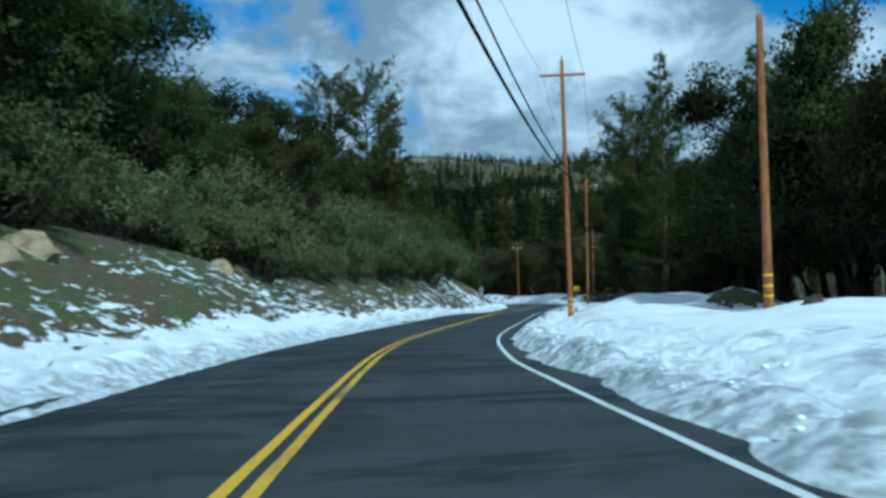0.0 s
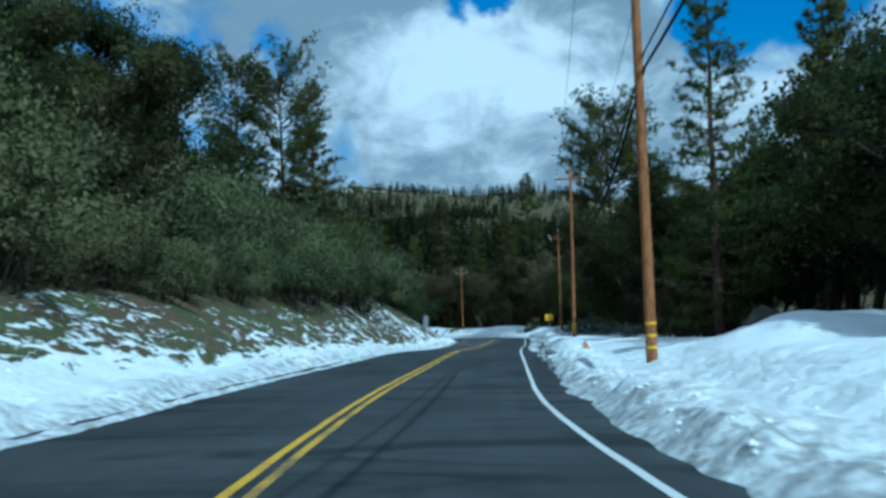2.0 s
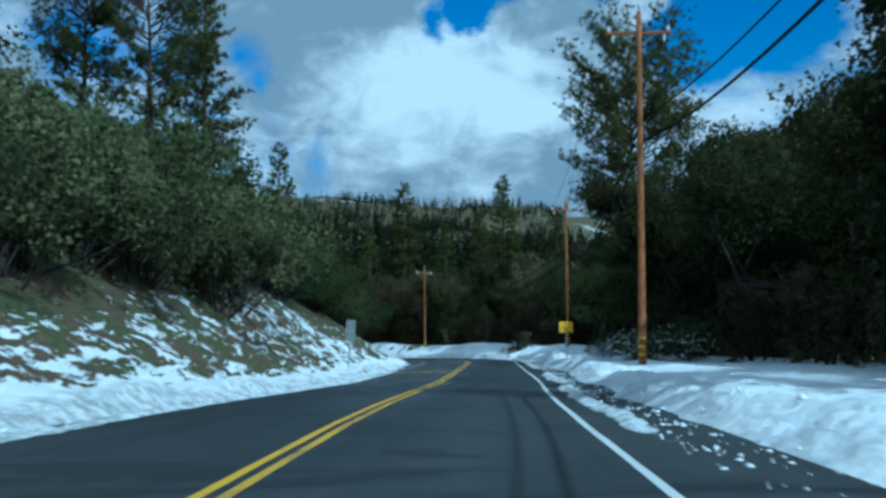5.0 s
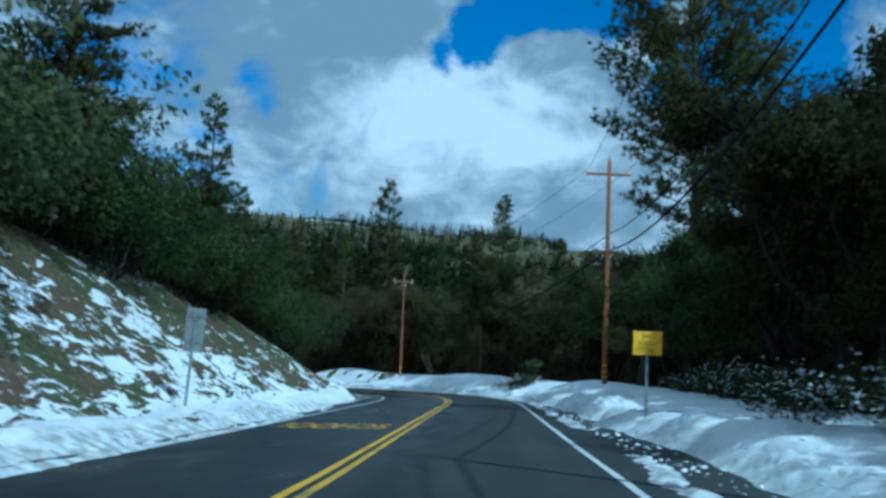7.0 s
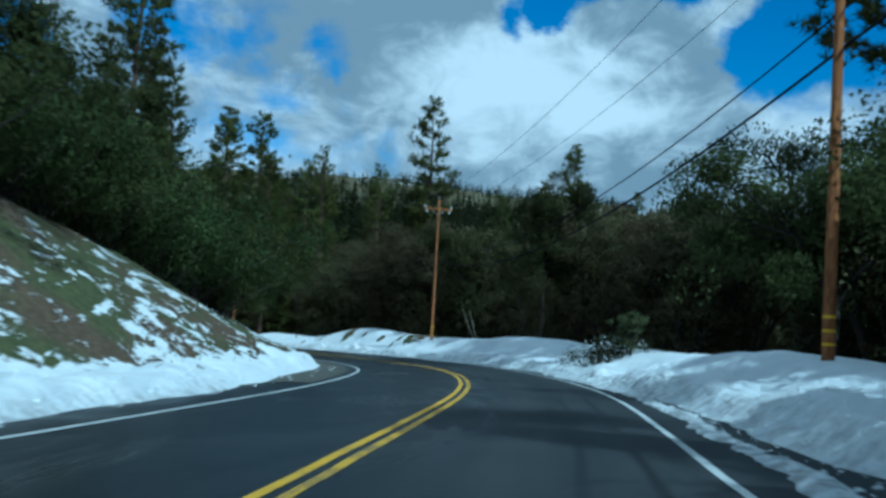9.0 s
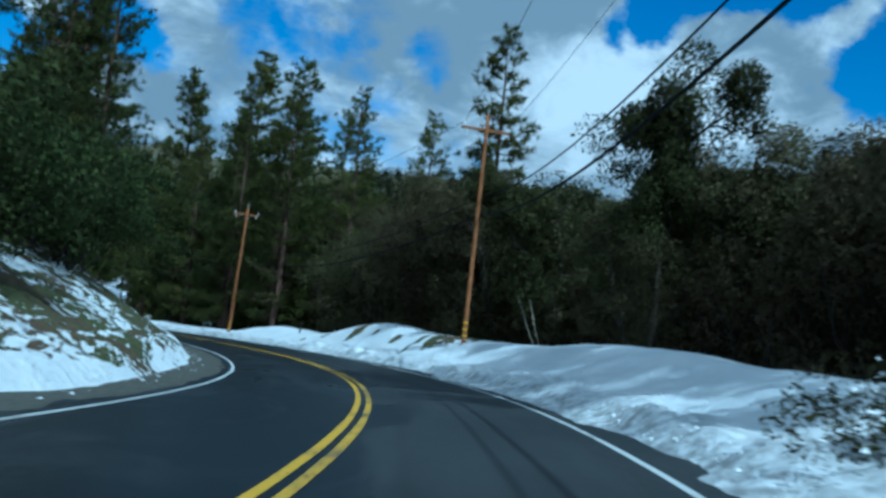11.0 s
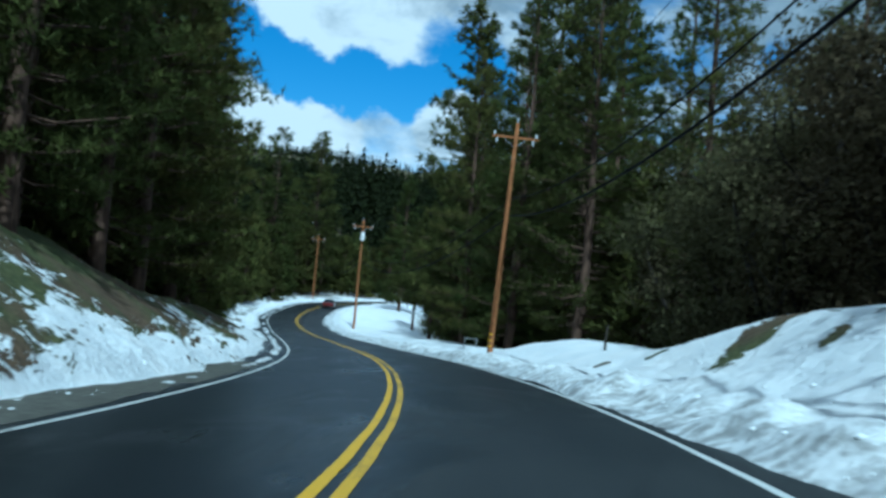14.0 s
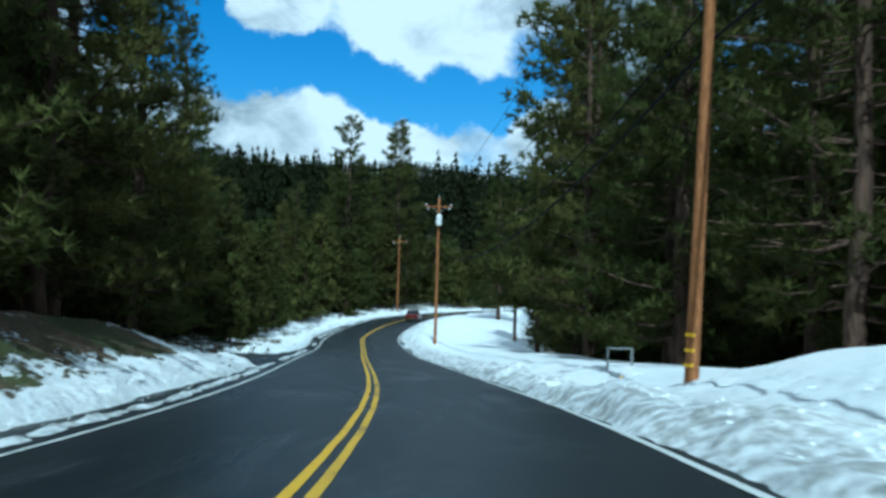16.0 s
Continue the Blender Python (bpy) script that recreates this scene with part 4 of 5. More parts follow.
near_oaks = Grove([make_oak(35, 9.0, 4.6, 25000, 0.135), make_oak(36, 9.0, 4.2, 25000, 0.135), make_oak(37, 9.0, 5.0, 25000, 0.135)])
# the lighter leaf colour stands in for sun on these oaks
olive_oaks = Grove([make_oak(k, 9.0, w, 25000, 0.135, M_SCRUB, "oak_tree", "evergreen oak with sunlight put into its lighter olive-green leaf colour") for k, w in ((38, 4.6), (39, 5.0))])
brush = Grove([make_oak(41, 6.0, 3.4, 8500, 0.15, M_BRUSH, "brush_clump", "thick brown-olive winter brush", 4, 0.06, "roadside brush"), make_oak(42, 6.0, 3.8, 8500, 0.15, M_BRUSH, "brush_clump", "thick brown-olive winter brush", 5, 0.06, "roadside brush")])
near_winter = Grove([make_oak(k, 9.0, w, 26000, 0.115, M_BRUSH, 'oak_tree', 'brown-olive winter oak with a fine twiggy crown', 1, 0.02, skirt=110) for k, w in ((47, 4.6), (48, 4.2), (49, 5.0))])
winter_oaks = Grove([make_oak(k, 9.0, w, 9500, 0.19, M_BRUSH, 'oak_tree', 'brown-olive winter oak with a fine twiggy crown', 1, 0.06, skirt=80) for k, w in ((44, 4.4), (45, 4.8), (46, 4.0))])
shrubs = Grove([make_shrub(51, count=9000, size=0.11), make_shrub(52, 2.6, 2.5, 9000, 0.11), make_shrub(53, 3.0, 2.0, 9000, 0.11)])
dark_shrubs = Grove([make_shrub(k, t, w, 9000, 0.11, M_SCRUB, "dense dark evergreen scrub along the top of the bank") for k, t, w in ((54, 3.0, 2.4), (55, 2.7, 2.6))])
snowy = Grove([make_shrub(61, 1.9, 1.7, 4200, 0.10, M_OAK, "low dark shrub holding lumps of snow", True)])
snowy_low = Grove([make_shrub(62, 0.95, 1.25, 5200, 0.065, M_OAK, "low dark shrub holding lumps of snow", True)])
saplings = Grove([make_oak(81, 2.1, 0.75, 3600, 0.085, M_SHRUB, "sapling", "pale grey-green sapling beside the ploughed snow", 1, 0.25, "saplings")])
bares = Grove([make_bare(71), make_bare(72)])


def beside(s, lat):
    x, y, _, _, rx, ry = [float(v) for v in road_at(s)]
    return x + rx * lat, y + ry * lat


def scatter(grove, s0, s1, gap, lat0, lat1, lo, hi, sink=0.15):
    s = s0
    while s < s1:
        x, y = beside(s + rnd.uniform(-gap, gap) * 0.35, rnd.uniform(lat0, lat1))
        grove.put(x, y, rnd.uniform(lo, hi), sink=sink)
        s += gap


# bank side: shrubs along the top of the cut, oaks above them
scatter(shrubs, 10, 62, 3.2, -14.5, -12.8, 0.8, 1.4)
scatter(shrubs, 55, 132, 3.7, -12.6, -10.2, 0.7, 1.75)
scatter(shrubs, 60, 118, 4.4, -16.5, -13.4, 1.2, 2.1)
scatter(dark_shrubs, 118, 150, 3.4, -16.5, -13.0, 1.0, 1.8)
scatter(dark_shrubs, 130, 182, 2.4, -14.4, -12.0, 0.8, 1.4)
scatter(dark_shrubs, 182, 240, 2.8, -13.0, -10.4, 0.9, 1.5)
scatter(olive_oaks, 2, 62, 4.6, -19.0, -15.0, 1.05, 1.45)
scatter(near_oaks, 62, 80, 4.6, -17.5, -14.5, 0.9, 1.1)
scatter(oaks, 56, 128, 6.0, -25, -18.5, 0.9, 1.25)
scatter(oaks, 128, 170, 6.0, -25, -20, 0.6, 0.8)
for s, lat, size in ((77, -19.5, 1.4), (86, -18.0, 1.45), (95, -19.0, 1.4)):
    near_oaks.put(*beside(s, lat), size)
scatter(oaks, 10, 120, 6.0, -36, -25, 1.0, 1.35)
scatter(oaks, 120, 170, 6.0, -36, -25, 0.7, 0.9)
scatter(brush, 10, 160, 7.0, -19, -14.5, 0.8, 1.15)
scatter(near_oaks, 140, 182, 5.6, -20, -15.5, 0.5, 0.68)
scatter(near_oaks, 184, 235, 5.6, -20, -14.5, 0.75, 1.05)
for x, y, z, k in ((-8.6, 162, 30.4, 0), (-14.4, 165, 31.3, 0)):
    grey_pines.put(x, y, (z - base_z(x, y)) / 24, k)
pines.put(-5.4, 171, (30.7 - base_z(-5.4, 171)) / 25, 1)
pines.put(*beside(62, -33), 0.8, 3)
pines.put(*beside(70, -38), 0.75, 1)
pines.put(*beside(206, -16), 0.85, 2)
# other side: dark oaks and pines behind the berm
# the three with y below 10 are unseen, added to shade the first stretch
for x, y, k in ((20.0, 50, 1.5), (20.5, 40, 1.35), (15.5, 4, 1.4), (15.5, -7, 1.45), (20.0, 61, 1.45), (18.5, -16, 1.5)):
    near_oaks.put(x, y, k)
scatter(near_oaks, 30, 66, 5.0, 19, 24, 1.25, 1.6)
scatter(olive_oaks, 66, 110, 4.6, 17.5, 23, 1.15, 1.5)
scatter(oaks, 20, 130, 6.0, 26, 40, 1.5, 2.0)
scatter(near_oaks, 100, 131, 4.4, 14.5, 17, 1.0, 1.3)
scatter(near_oaks, 133, 157, 3.3, 13.5, 17, 0.85, 1.05)
scatter(near_oaks, 160, 172, 3.4, 18.5, 21, 0.75, 1.0)
scatter(olive_oaks, 172, 190, 3.6, 18.5, 21, 0.8, 1.05)
for x, y, k in ((28.5, 162, 1.0), (31.5, 166, 1.1), (34, 163, 1.2), (37.5, 167, 1.25), (31, 157, 1.15), (32, 180, 1.2), (35.5, 184, 1.3)):
    olive_oaks.put(x, y, k)
scatter(oaks, 105, 140, 4.5, 20, 32, 1.2, 1.6)
scatter(oaks, 138, 162, 3.6, 18, 24, 1.3, 1.5)
scatter(oaks, 140, 178, 4.0, 25, 34, 1.4, 1.75)
scatter(brush, 95, 128, 4.0, 12.5, 15, 0.5, 0.8)
grey_pines.put(35.3, 180, 29.5 / 24, 1)
pines.put(30, 97, 0.95, 2)
near_pines.put(19.3, 87, 0.82, 0)
pines.put(36, 108, 1.0, 0)
bares.put(27.2, 139, 1.2, 0)
bares.put(28.6, 147, 1.45, 1)
bares.put(32.5, 152, 1.5, 0)
for x, y, k in ((28.5, 142.5, 1.35), (33.5, 146, 1.75), (31.5, 153, 1.6), (37, 152, 1.8), (26.5, 132, 1.2), (29.5, 134, 1.5)):
    near_oaks.put(x, y, k)
# outside of the bend
scatter(brush, 168, 192, 3.2, 18.0, 20, 0.8, 1.1)
scatter(brush, 192, 266, 3.0, 14.8, 18.5, 0.95, 1.4)
scatter(winter_oaks, 165, 290, 4.4, 18, 28, 1.0, 1.3)
scatter(near_winter, 196, 240, 4.2, 16.5, 20, 1.0, 1.3)
scatter(near_winter, 240, 268, 3.8, 15.5, 20, 1.2, 1.5)
scatter(winter_oaks, 170, 215, 4.8, 29, 50, 1.3, 1.6)
scatter(winter_oaks, 215, 300, 3.8, 28, 46, 1.6, 2.05)
for x, y, k in ((20.5, 243.5, 1.35), (18.5, 247, 1.3), (19.5, 251, 1.45), (21, 239, 1.25), (17.5, 253, 1.35)):
    near_winter.put(x, y, k)
scatter(firs, 190, 310, 6.0, 40, 70, 1.0, 1.5)
for x, y, size in ((39, 187, 1.15), (43, 191, 1.3), (45, 183, 1.35), (42, 198, 1.25)):
    oaks.put(x, y, size)
scatter(brush, 234, 276, 3.0, 15.2, 19.5, 1.3, 1.6)
near_oaks.put(25.4, 213.5, 0.92, 1, stretch=1.42)
near_oaks.put(26.6, 215.2, 0.85, 2, stretch=1.35)
near_winter.put(24.6, 212.0, 0.6, 0)
near_oaks.put(23.6, 231, 1.18, 0)
near_oaks.put(25.0, 227.5, 1.12, 2)
scatter(brush, 194, 234, 3.4, 13.2, 14.6, 0.5, 0.75)
pines.put(19.1, 272.7, (26.0 - base_z(19.1, 272.7)) / 25, 2)
for x, y, z, k in ((-25.7, 327, 30.2, 3), (-12.5, 312, 30.3, 3), (-6.7, 310.6, 29.9, 1), (-18, 330, 24, 0), (-2, 316, 15.5, 1), (4, 305, 14, 0)):
    pines.put(x, y, (z - base_z(x, y)) / 25, k)
for s, lat, size in ((283, 13, 1.0), (290, 15, 1.1), (296, 12.0, 1.05), (304, 14, 1.1), (312, 12, 1.0), (320, 14, 1.0), (276, 17, 1.05), (330, 15, 1.0), (300, 20, 1.15), (286, 20, 1.1), (270, 22, 1.0)):
    near_pines.put(*beside(s, lat), size)
# inside of the later bend
for s, lat, size in ((246, -13, 1.0), (254, -11.5, 1.0), (262, -13, 1.1), (270, -11.0, 1.0), (279, -12.5, 1.1), (288, -10.8, 1.05), (298, -12.5, 1.15), (306, -11, 1.0), (318, -13, 1.0), (330, -13, .9), (250, -21, 1.15), (262, -19, 1.1), (276, -20, 1.2), (292, -20, 1.15), (312, -20, 1.15), (344, -15, .85), (285, -28, 1.2), (305, -29, 1.2), (240, -27, 1.1)):
    near_pines.put(*beside(s, lat), size)
near_pines.put(*beside(249, -10.0), 0.95)
near_pines.put(*beside(258, -9.8), 0.9)
for s, lat, size in ((266, -9.8, 1.0), (276, -9.6, 1.0), (286, -9.6, .95)):
    near_pines.put(*beside(s, lat), size)
scatter(firs, 328, 425, 3.2, -14, -8.5, 0.5, 1.0)
scatter(firs, 395, 500, 2.4, -26, -8.5, 0.8, 1.4)
scatter(pines, 400, 490, 9.0, -40, -14, 0.5, 0.8)
scatter(pines, 332, 430, 7.0, -40, -15, 0.5, 0.8)
scatter(pines, 335, 430, 9.0, 14, 36, 0.5, 0.75)
scatter(firs, 232, 330, 3.6, -15, -11.5, 0.7, 1.3)
scatter(firs, 270, 400, 4.0, -28, -15, 1.0, 1.7)
scatter(firs, 315, 400, 4.5, 17, 26, 0.6, 1.2)
scatter(firs, 268, 320, 4.5, 13.5, 19, 0.7, 1.3)
for x, y, z in ((-98.1, 432.3, 33.5), (-96.5, 411, 31.0), (-60, 393, 19.4), (-104, 418, 22), (-108, 440, 24), (-88, 452, 20), (-56, 402, 16), (-50, 388, 14), (70.4, 476.4, 56.2), (55, 433, 38), (44, 434, 34), (9, 437, 35), (86, 455, 40), (-14, 430, 32)):
    pines.put(x, y, (z - base_z(x, y)) / 25, rnd.choice((0, 1, 3)))

# far woods, past counting
rng = np.random.default_rng(9)
n = 13000
az, dd = np.radians(rng.uniform(-42, 26, n)), np.sqrt(rng.uniform(110 ** 2, 640 ** 2, n))
dd = np.where(rng.random(n) < 0.3, rng.uniform(110, 300, n), dd)
wx, wy = 10 + dd * np.sin(az), 150 + dd * np.cos(az)
ws, wl = nearest(wx, wy)
ok = ~((np.abs(wl) < 36) & (ws < S_END - 6)) & ~((np.abs(wl) < 75) & (ws < 330))
wx, wy = wx[ok][:8600], wy[ok][:8600]
wz = height(wx, wy)
V, F = [], []
for x, y, z in zip(wx, wy, wz):
    v, f = far_conifer(rng, x, y, z - 0.3, rng.uniform(8, 15) if rng.random() < 0.88 else rng.uniform(15, 23))
    o = len(V)
    V += v
    F += [tuple(i + o for i in q) for q in f]
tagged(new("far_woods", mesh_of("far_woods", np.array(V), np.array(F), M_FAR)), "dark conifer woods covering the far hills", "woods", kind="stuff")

# a thinner wood on the crest of the snowy ridge behind
n = 13000
az = np.radians(np.where(rng.random(n) < 0.45, rng.uniform(-36, -16, n), rng.uniform(-7, 13, n)))
dd = np.where(rng.random(n) < 0.45, rng.uniform(1085, 1220, n), rng.uniform(640, 1100, n))
wx, wy = 10 + dd * np.sin(az), 150 + dd * np.cos(az)
gap = fbm(wx / 75, wy / 45, 19, 3)
ok = (dd < 940 + 70 * gap) | (gap > 0.22) | ((dd > 1105) & (gap > -0.75))
wx, wy = wx[ok], wy[ok]
wz = height(wx, wy)
V, F = [], []
for x, y, z in zip(wx, wy, wz):
    v, f = far_conifer(rng, x, y, z - 0.4, rng.uniform(7, 14), 4)
    o = len(V)
    V += v
    F += [tuple(i + o for i in q) for q in f]
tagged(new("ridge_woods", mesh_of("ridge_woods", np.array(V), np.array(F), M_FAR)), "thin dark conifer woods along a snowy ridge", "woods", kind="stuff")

# ---- poles, cables, signs and small things ----


def make_pole(x, y, tall, arm_yaw, arm=True, bands=True, can=False, second=False, lean=(0, 0), z=None, rad=0.15):
    top = thing("utility_pole", "brown treated timber utility pole" + (" with a crossarm" if arm else "") + (" and a pale transformer" if can else " in the snow"), "utility pole", "utility poles along the road")
    zb = base_z(x, y) if z is None else z
    H = tall - zb + 0.75 if arm else tall
    t = np.linspace(0, 1, 10)
    v, f = tube(np.column_stack([t * 0 + lean[0] * t, t * 0 + lean[1] * t, -0.8 + (H + 0.8) * t]), rad * (1.0 - 0.36 * t), 14)
    cap = np.arange(len(v) - 14, len(v))
    me = mesh_of("shaft", v, [tuple(q) for q in f.tolist()] + [tuple(cap.tolist())], M_POLE, True)
    part("shaft", me, M_POLE, top)
    ca, sa = math.cos(radians(arm_yaw)), math.sin(radians(arm_yaw))

    def at(u, w, h):
        return Vector((lean[0] * h / H + u * ca - w * sa, lean[1] * h / H + u * sa + w * ca, h))

    turn = Matrix.Rotation(radians(arm_yaw), 4, "Z")
    levels = [H - 0.75] + ([H - 1.75] if second else [])
    if arm:
        for lv in levels:
            bm = box_bm(0, 0, 0, 2.44, 0.10, 0.12, 0.012)
            bm.transform(Matrix.Translation(at(0, 0.15, lv)) @ turn)
            part("crossarm", bm, M_POLE, top)
            for sgn in (-1, 1):
                bm = bmesh.new()
                a, b = at(sgn * 0.62, 0.2, lv - 0.04), at(0, 0.13, lv - 0.55)
                v, f = tube(np.array([a, (a + b) / 2, b]), [0.018] * 3, 5)
                part("brace", mesh_of("brace", v, f, M_STEEL), M_STEEL, top)
                bm = bmesh.new()
                for dz, r in ((0.0, 0.045), (0.07, 0.065), (0.14, 0.05)):
                    bmesh.ops.create_cone(bm, cap_ends=True, segments=10, radius1=r, radius2=r * 0.7, depth=0.07, matrix=Matrix.Translation(at(sgn * 1.1, 0.15, lv + 0.1 + dz)))
                part("insulator", bm, M_WHITE, top, "pale porcelain insulator")
                bm = bmesh.new()
                bmesh.ops.create_cone(bm, cap_ends=True, segments=8, radius1=0.03, radius2=0.05, depth=0.26, matrix=Matrix.Translation(at(sgn * 0.95, 0.15, lv - 0.2)))
                part("hanging_insulator", bm, M_WHITE, top)
    bm = bmesh.new()
    bmesh.ops.create_cone(bm, cap_ends=True, segments=8, radius1=0.05, radius2=0.03, depth=0.3, matrix=Matrix.Translation(at(0, 0, H + 0.13)))
    part("top_pin", bm, M_STEEL, top)
    if bands:
        for h in (0.36, 0.66, 0.97):
            r = rad * (1.0 - 0.36 * (h + 0.8) / (H + 0.8)) + 0.006
            v, f = tube(np.array([at(0, 0, h - 0.035), at(0, 0, h + 0.035)]), [r, r], 14)
            part("reflector_band", mesh_of("reflector_band", v, f, M_YELLOW), M_YELLOW, top, "yellow reflective band")
    if can:
        bm = bmesh.new()
        c = at(0.0, -0.38, H - 2.0)
        bmesh.ops.create_cone(bm, cap_ends=True, segments=18, radius1=0.24, radius2=0.24, depth=0.85, matrix=Matrix.Translation(c))
        bmesh.ops.create_cone(bm, cap_ends=True, segments=18, radius1=0.24, radius2=0.08, depth=0.14, matrix=Matrix.Translation(c + Vector((0, 0, 0.49))))
        part("transformer", bm, M_WHITE, top, "pale grey transformer can")
        bm = box_bm(0, 0, 0, 0.10, 0.2, 0.3)
        bm.transform(Matrix.Translation(at(0, -0.14, H - 2.0)) @ turn)
        part("bracket", bm, M_STEEL, top)
    top.matrix_basis = Matrix.Translation((x, y, zb))
    base = Vector((x, y, zb))
    drop = 6.2 if abs(y - 58.0) < 1 else 4.8
    return {"top": [base + at(k * 1.1, 0.15, H - 0.5) for k in (-1, 1)], "low": base + at(0, 0, H - drop) + Vector((0.17, 0, 0)), "mid": base + at(0, 0, H - drop + (0.4 if drop > 5 else 0.9)) + Vector((0.17, 0, 0))}


P = {}
# place, and how high the crossarm stands (the first stub pole has none)
P["back"] = make_pole(-7.6, -32, 12.6, 8, bands=False)
make_pole(10.2, 32.0, 8.7, 0, arm=False)
P[1] = make_pole(7.7, 58.0, 11.8, -8, lean=(-0.1, 0))
P[2] = make_pole(16.8, 114.2, 10.2, -9, lean=(0.15, 0))
P[4] = make_pole(24.8, 162.8, 8.8, -4)
P[5] = make_pole(18.4, 223.7, 6.8, 20, rad=0.12)
P[7] = make_pole(-4.0, 272.8, 5.5, 30, lean=(0.40, 0.16))
P[8] = make_pole(-41.4, 336.0, 5.4, 32, bands=False, can=True)
P[9] = make_pole(-84.0, 407.0, 8.0, 20, bands=False)


def make_cable(a, b, sag, rad, label):
    t = np.linspace(0, 1, 28)[:, None]
    A, B = np.array(a), np.array(b)
    pts = A + (B - A) * t - np.array([0, 0, 1]) * (4 * sag * t * (1 - t))
    v, f = tube(pts, [rad] * len(t), 5)
    tagged(new("overhead_cable", mesh_of("overhead_cable", v, f, M_CABLE, True)), label, "cable", "overhead cables")


order = ["back", 1, 2, 4, 5, 7, 8, 9]
for a, b in zip(order, order[1:]):
    span = (Vector(P[a]["low"]) - Vector(P[b]["low"])).length
    make_cable(P[a]["low"], P[b]["low"], min(2.1, 0.00055 * span ** 2), 0.038, "thick black telephone cable slung between poles")
    make_cable(P[a]["mid"], P[b]["mid"], min(2.1, 0.00055 * span ** 2), 0.024, "black overhead cable slung between poles")
    for k in (0, 1):
        make_cable(P[a]["top"][k], P[b]["top"][k], 0.0003 * span ** 2, 0.010, "thin power line between crossarms")


def text_mesh(body, width, height):
    """Flat letters, centred, in the plane of x and z."""
    cu = bpy.data.curves.new("letters", "FONT")
    cu.body, cu.align_x, cu.align_y, cu.size, cu.extrude = body, "CENTER", "CENTER", 1.0, 0.0
    tmp = new("letters", cu)
    bpy.context.view_layer.update()
    src = tmp.evaluated_get(bpy.context.evaluated_depsgraph_get()).to_mesh()
    co = np.empty(len(src.vertices) * 3)
    src.vertices.foreach_get("co", co)
    co = co.reshape(-1, 3)
    faces = [tuple(p.vertices) for p in src.polygons]
    bpy.data.objects.remove(tmp)
    co[:, 0] *= width / np.ptp(co[:, 0])
    co[:, 1] *= height / np.ptp(co[:, 1])
    return np.column_stack([co[:, 0] - (co[:, 0].max() + co[:, 0].min()) / 2, co[:, 2] * 0, co[:, 1] - (co[:, 1].max() + co[:, 1].min()) / 2]), faces


def make_sign():
    x, y = 18.3, 133.8
    top = thing("road_sign", "yellow END SCHOOL ZONE sign on a steel post in the snow", "road sign")
    part("post", box_bm(0, 0.03, 0.85, 0.06, 0.045, 2.9, 0.006), M_STEEL, top)
    plate = part("plate", box_bm(0, -0.006, 2.0, 0.74, 0.012, 0.60, 0.004), M_YELLOW, top)
    for body, w, z in (("END", 0.26, 2.18), ("SCHOOL", 0.50, 2.0), ("ZONE", 0.34, 1.82)):
        v, f = text_mesh(body, w, 0.12)
        part("lettering", mesh_of("lettering", v + np.array([0, -0.016, z]), f, M_BLACK), M_BLACK, plate, "black letters " + body)
    for z in (2.2, 1.78):
        bm = bmesh.new()
        bmesh.ops.create_cone(bm, cap_ends=True, segments=8, radius1=0.012, radius2=0.012, depth=0.012, matrix=Matrix.Translation((0, -0.017, z + 0.07)) @ Matrix.Rotation(radians(90), 4, "X"))
        part("bolt", bm, M_STEEL, plate)
    top.matrix_basis = pose(x, y, base_z(x, y) - 0.18, 0, 0, -4)


make_sign()


def make_back_sign():
    x, y = 6.5, 136.6
    top = thing("road_sign", "grey back of a tall road sign on a leaning post", "road sign")
    part("post", box_bm(0, 0.03, 1.05, 0.07, 0.05, 3.3, 0.006), M_STEEL, top)
    part("plate", box_bm(0, 0.064, 2.3, 0.52, 0.012, 1.18, 0.004), M_GREY, top, "plain grey back of the plate")
    for z in (1.95, 2.65):
        part("rib", box_bm(0, 0.05, z, 0.46, 0.018, 0.04), M_STEEL, top)
    top.matrix_basis = pose(x, y, base_z(x, y) - 0.2, 0, 3.5, -8)


make_back_sign()


def make_hydrant(x, y, label, z=None, paint=M_HYD):
    top = thing("fire_hydrant", label, "hydrant", "hydrants")

    def cone(r1, r2, d, z, m=Matrix.Identity(4)):
        bm = bmesh.new()
        bmesh.ops.create_cone(bm, cap_ends=True, segments=16, radius1=r1, radius2=r2, depth=d, matrix=Matrix.Translation((0, 0, z)) @ m)
        return bm
    part("barrel", cone(0.115, 0.105, 0.62, 0.25), paint, top, smooth=False)
    part("flange", cone(0.16, 0.16, 0.05, 0.56), paint, top)
    part("bonnet", cone(0.14, 0.05, 0.16, 0.66), paint, top)
    part("nut", cone(0.035, 0.03, 0.06, 0.77), paint, top)
    for a in (0, 90, 180):
        bm = bmesh.new()
        bmesh.ops.create_cone(bm, cap_ends=True, segments=12, radius1=0.06, radius2=0.07, depth=0.14, matrix=Matrix.Rotation(radians(a), 4, "Z") @ Matrix.Translation((0.16, 0, 0.42)) @ Matrix.Rotation(radians(90), 4, "Y"))
        part("outlet_cap", bm, paint, top)
    top.matrix_basis = pose(x, y, base_z(x, y) - 0.05 if z is None else z, 0, 0, 200)


make_hydrant(11.6, 85.0, "faded orange fire hydrant sunk in the snow", base_z(11.6, 85.0) - 0.3, M_HYDOLD)
make_hydrant(-6.4, 276.0, "bright yellow fire hydrant behind the snow edge", -6.5)


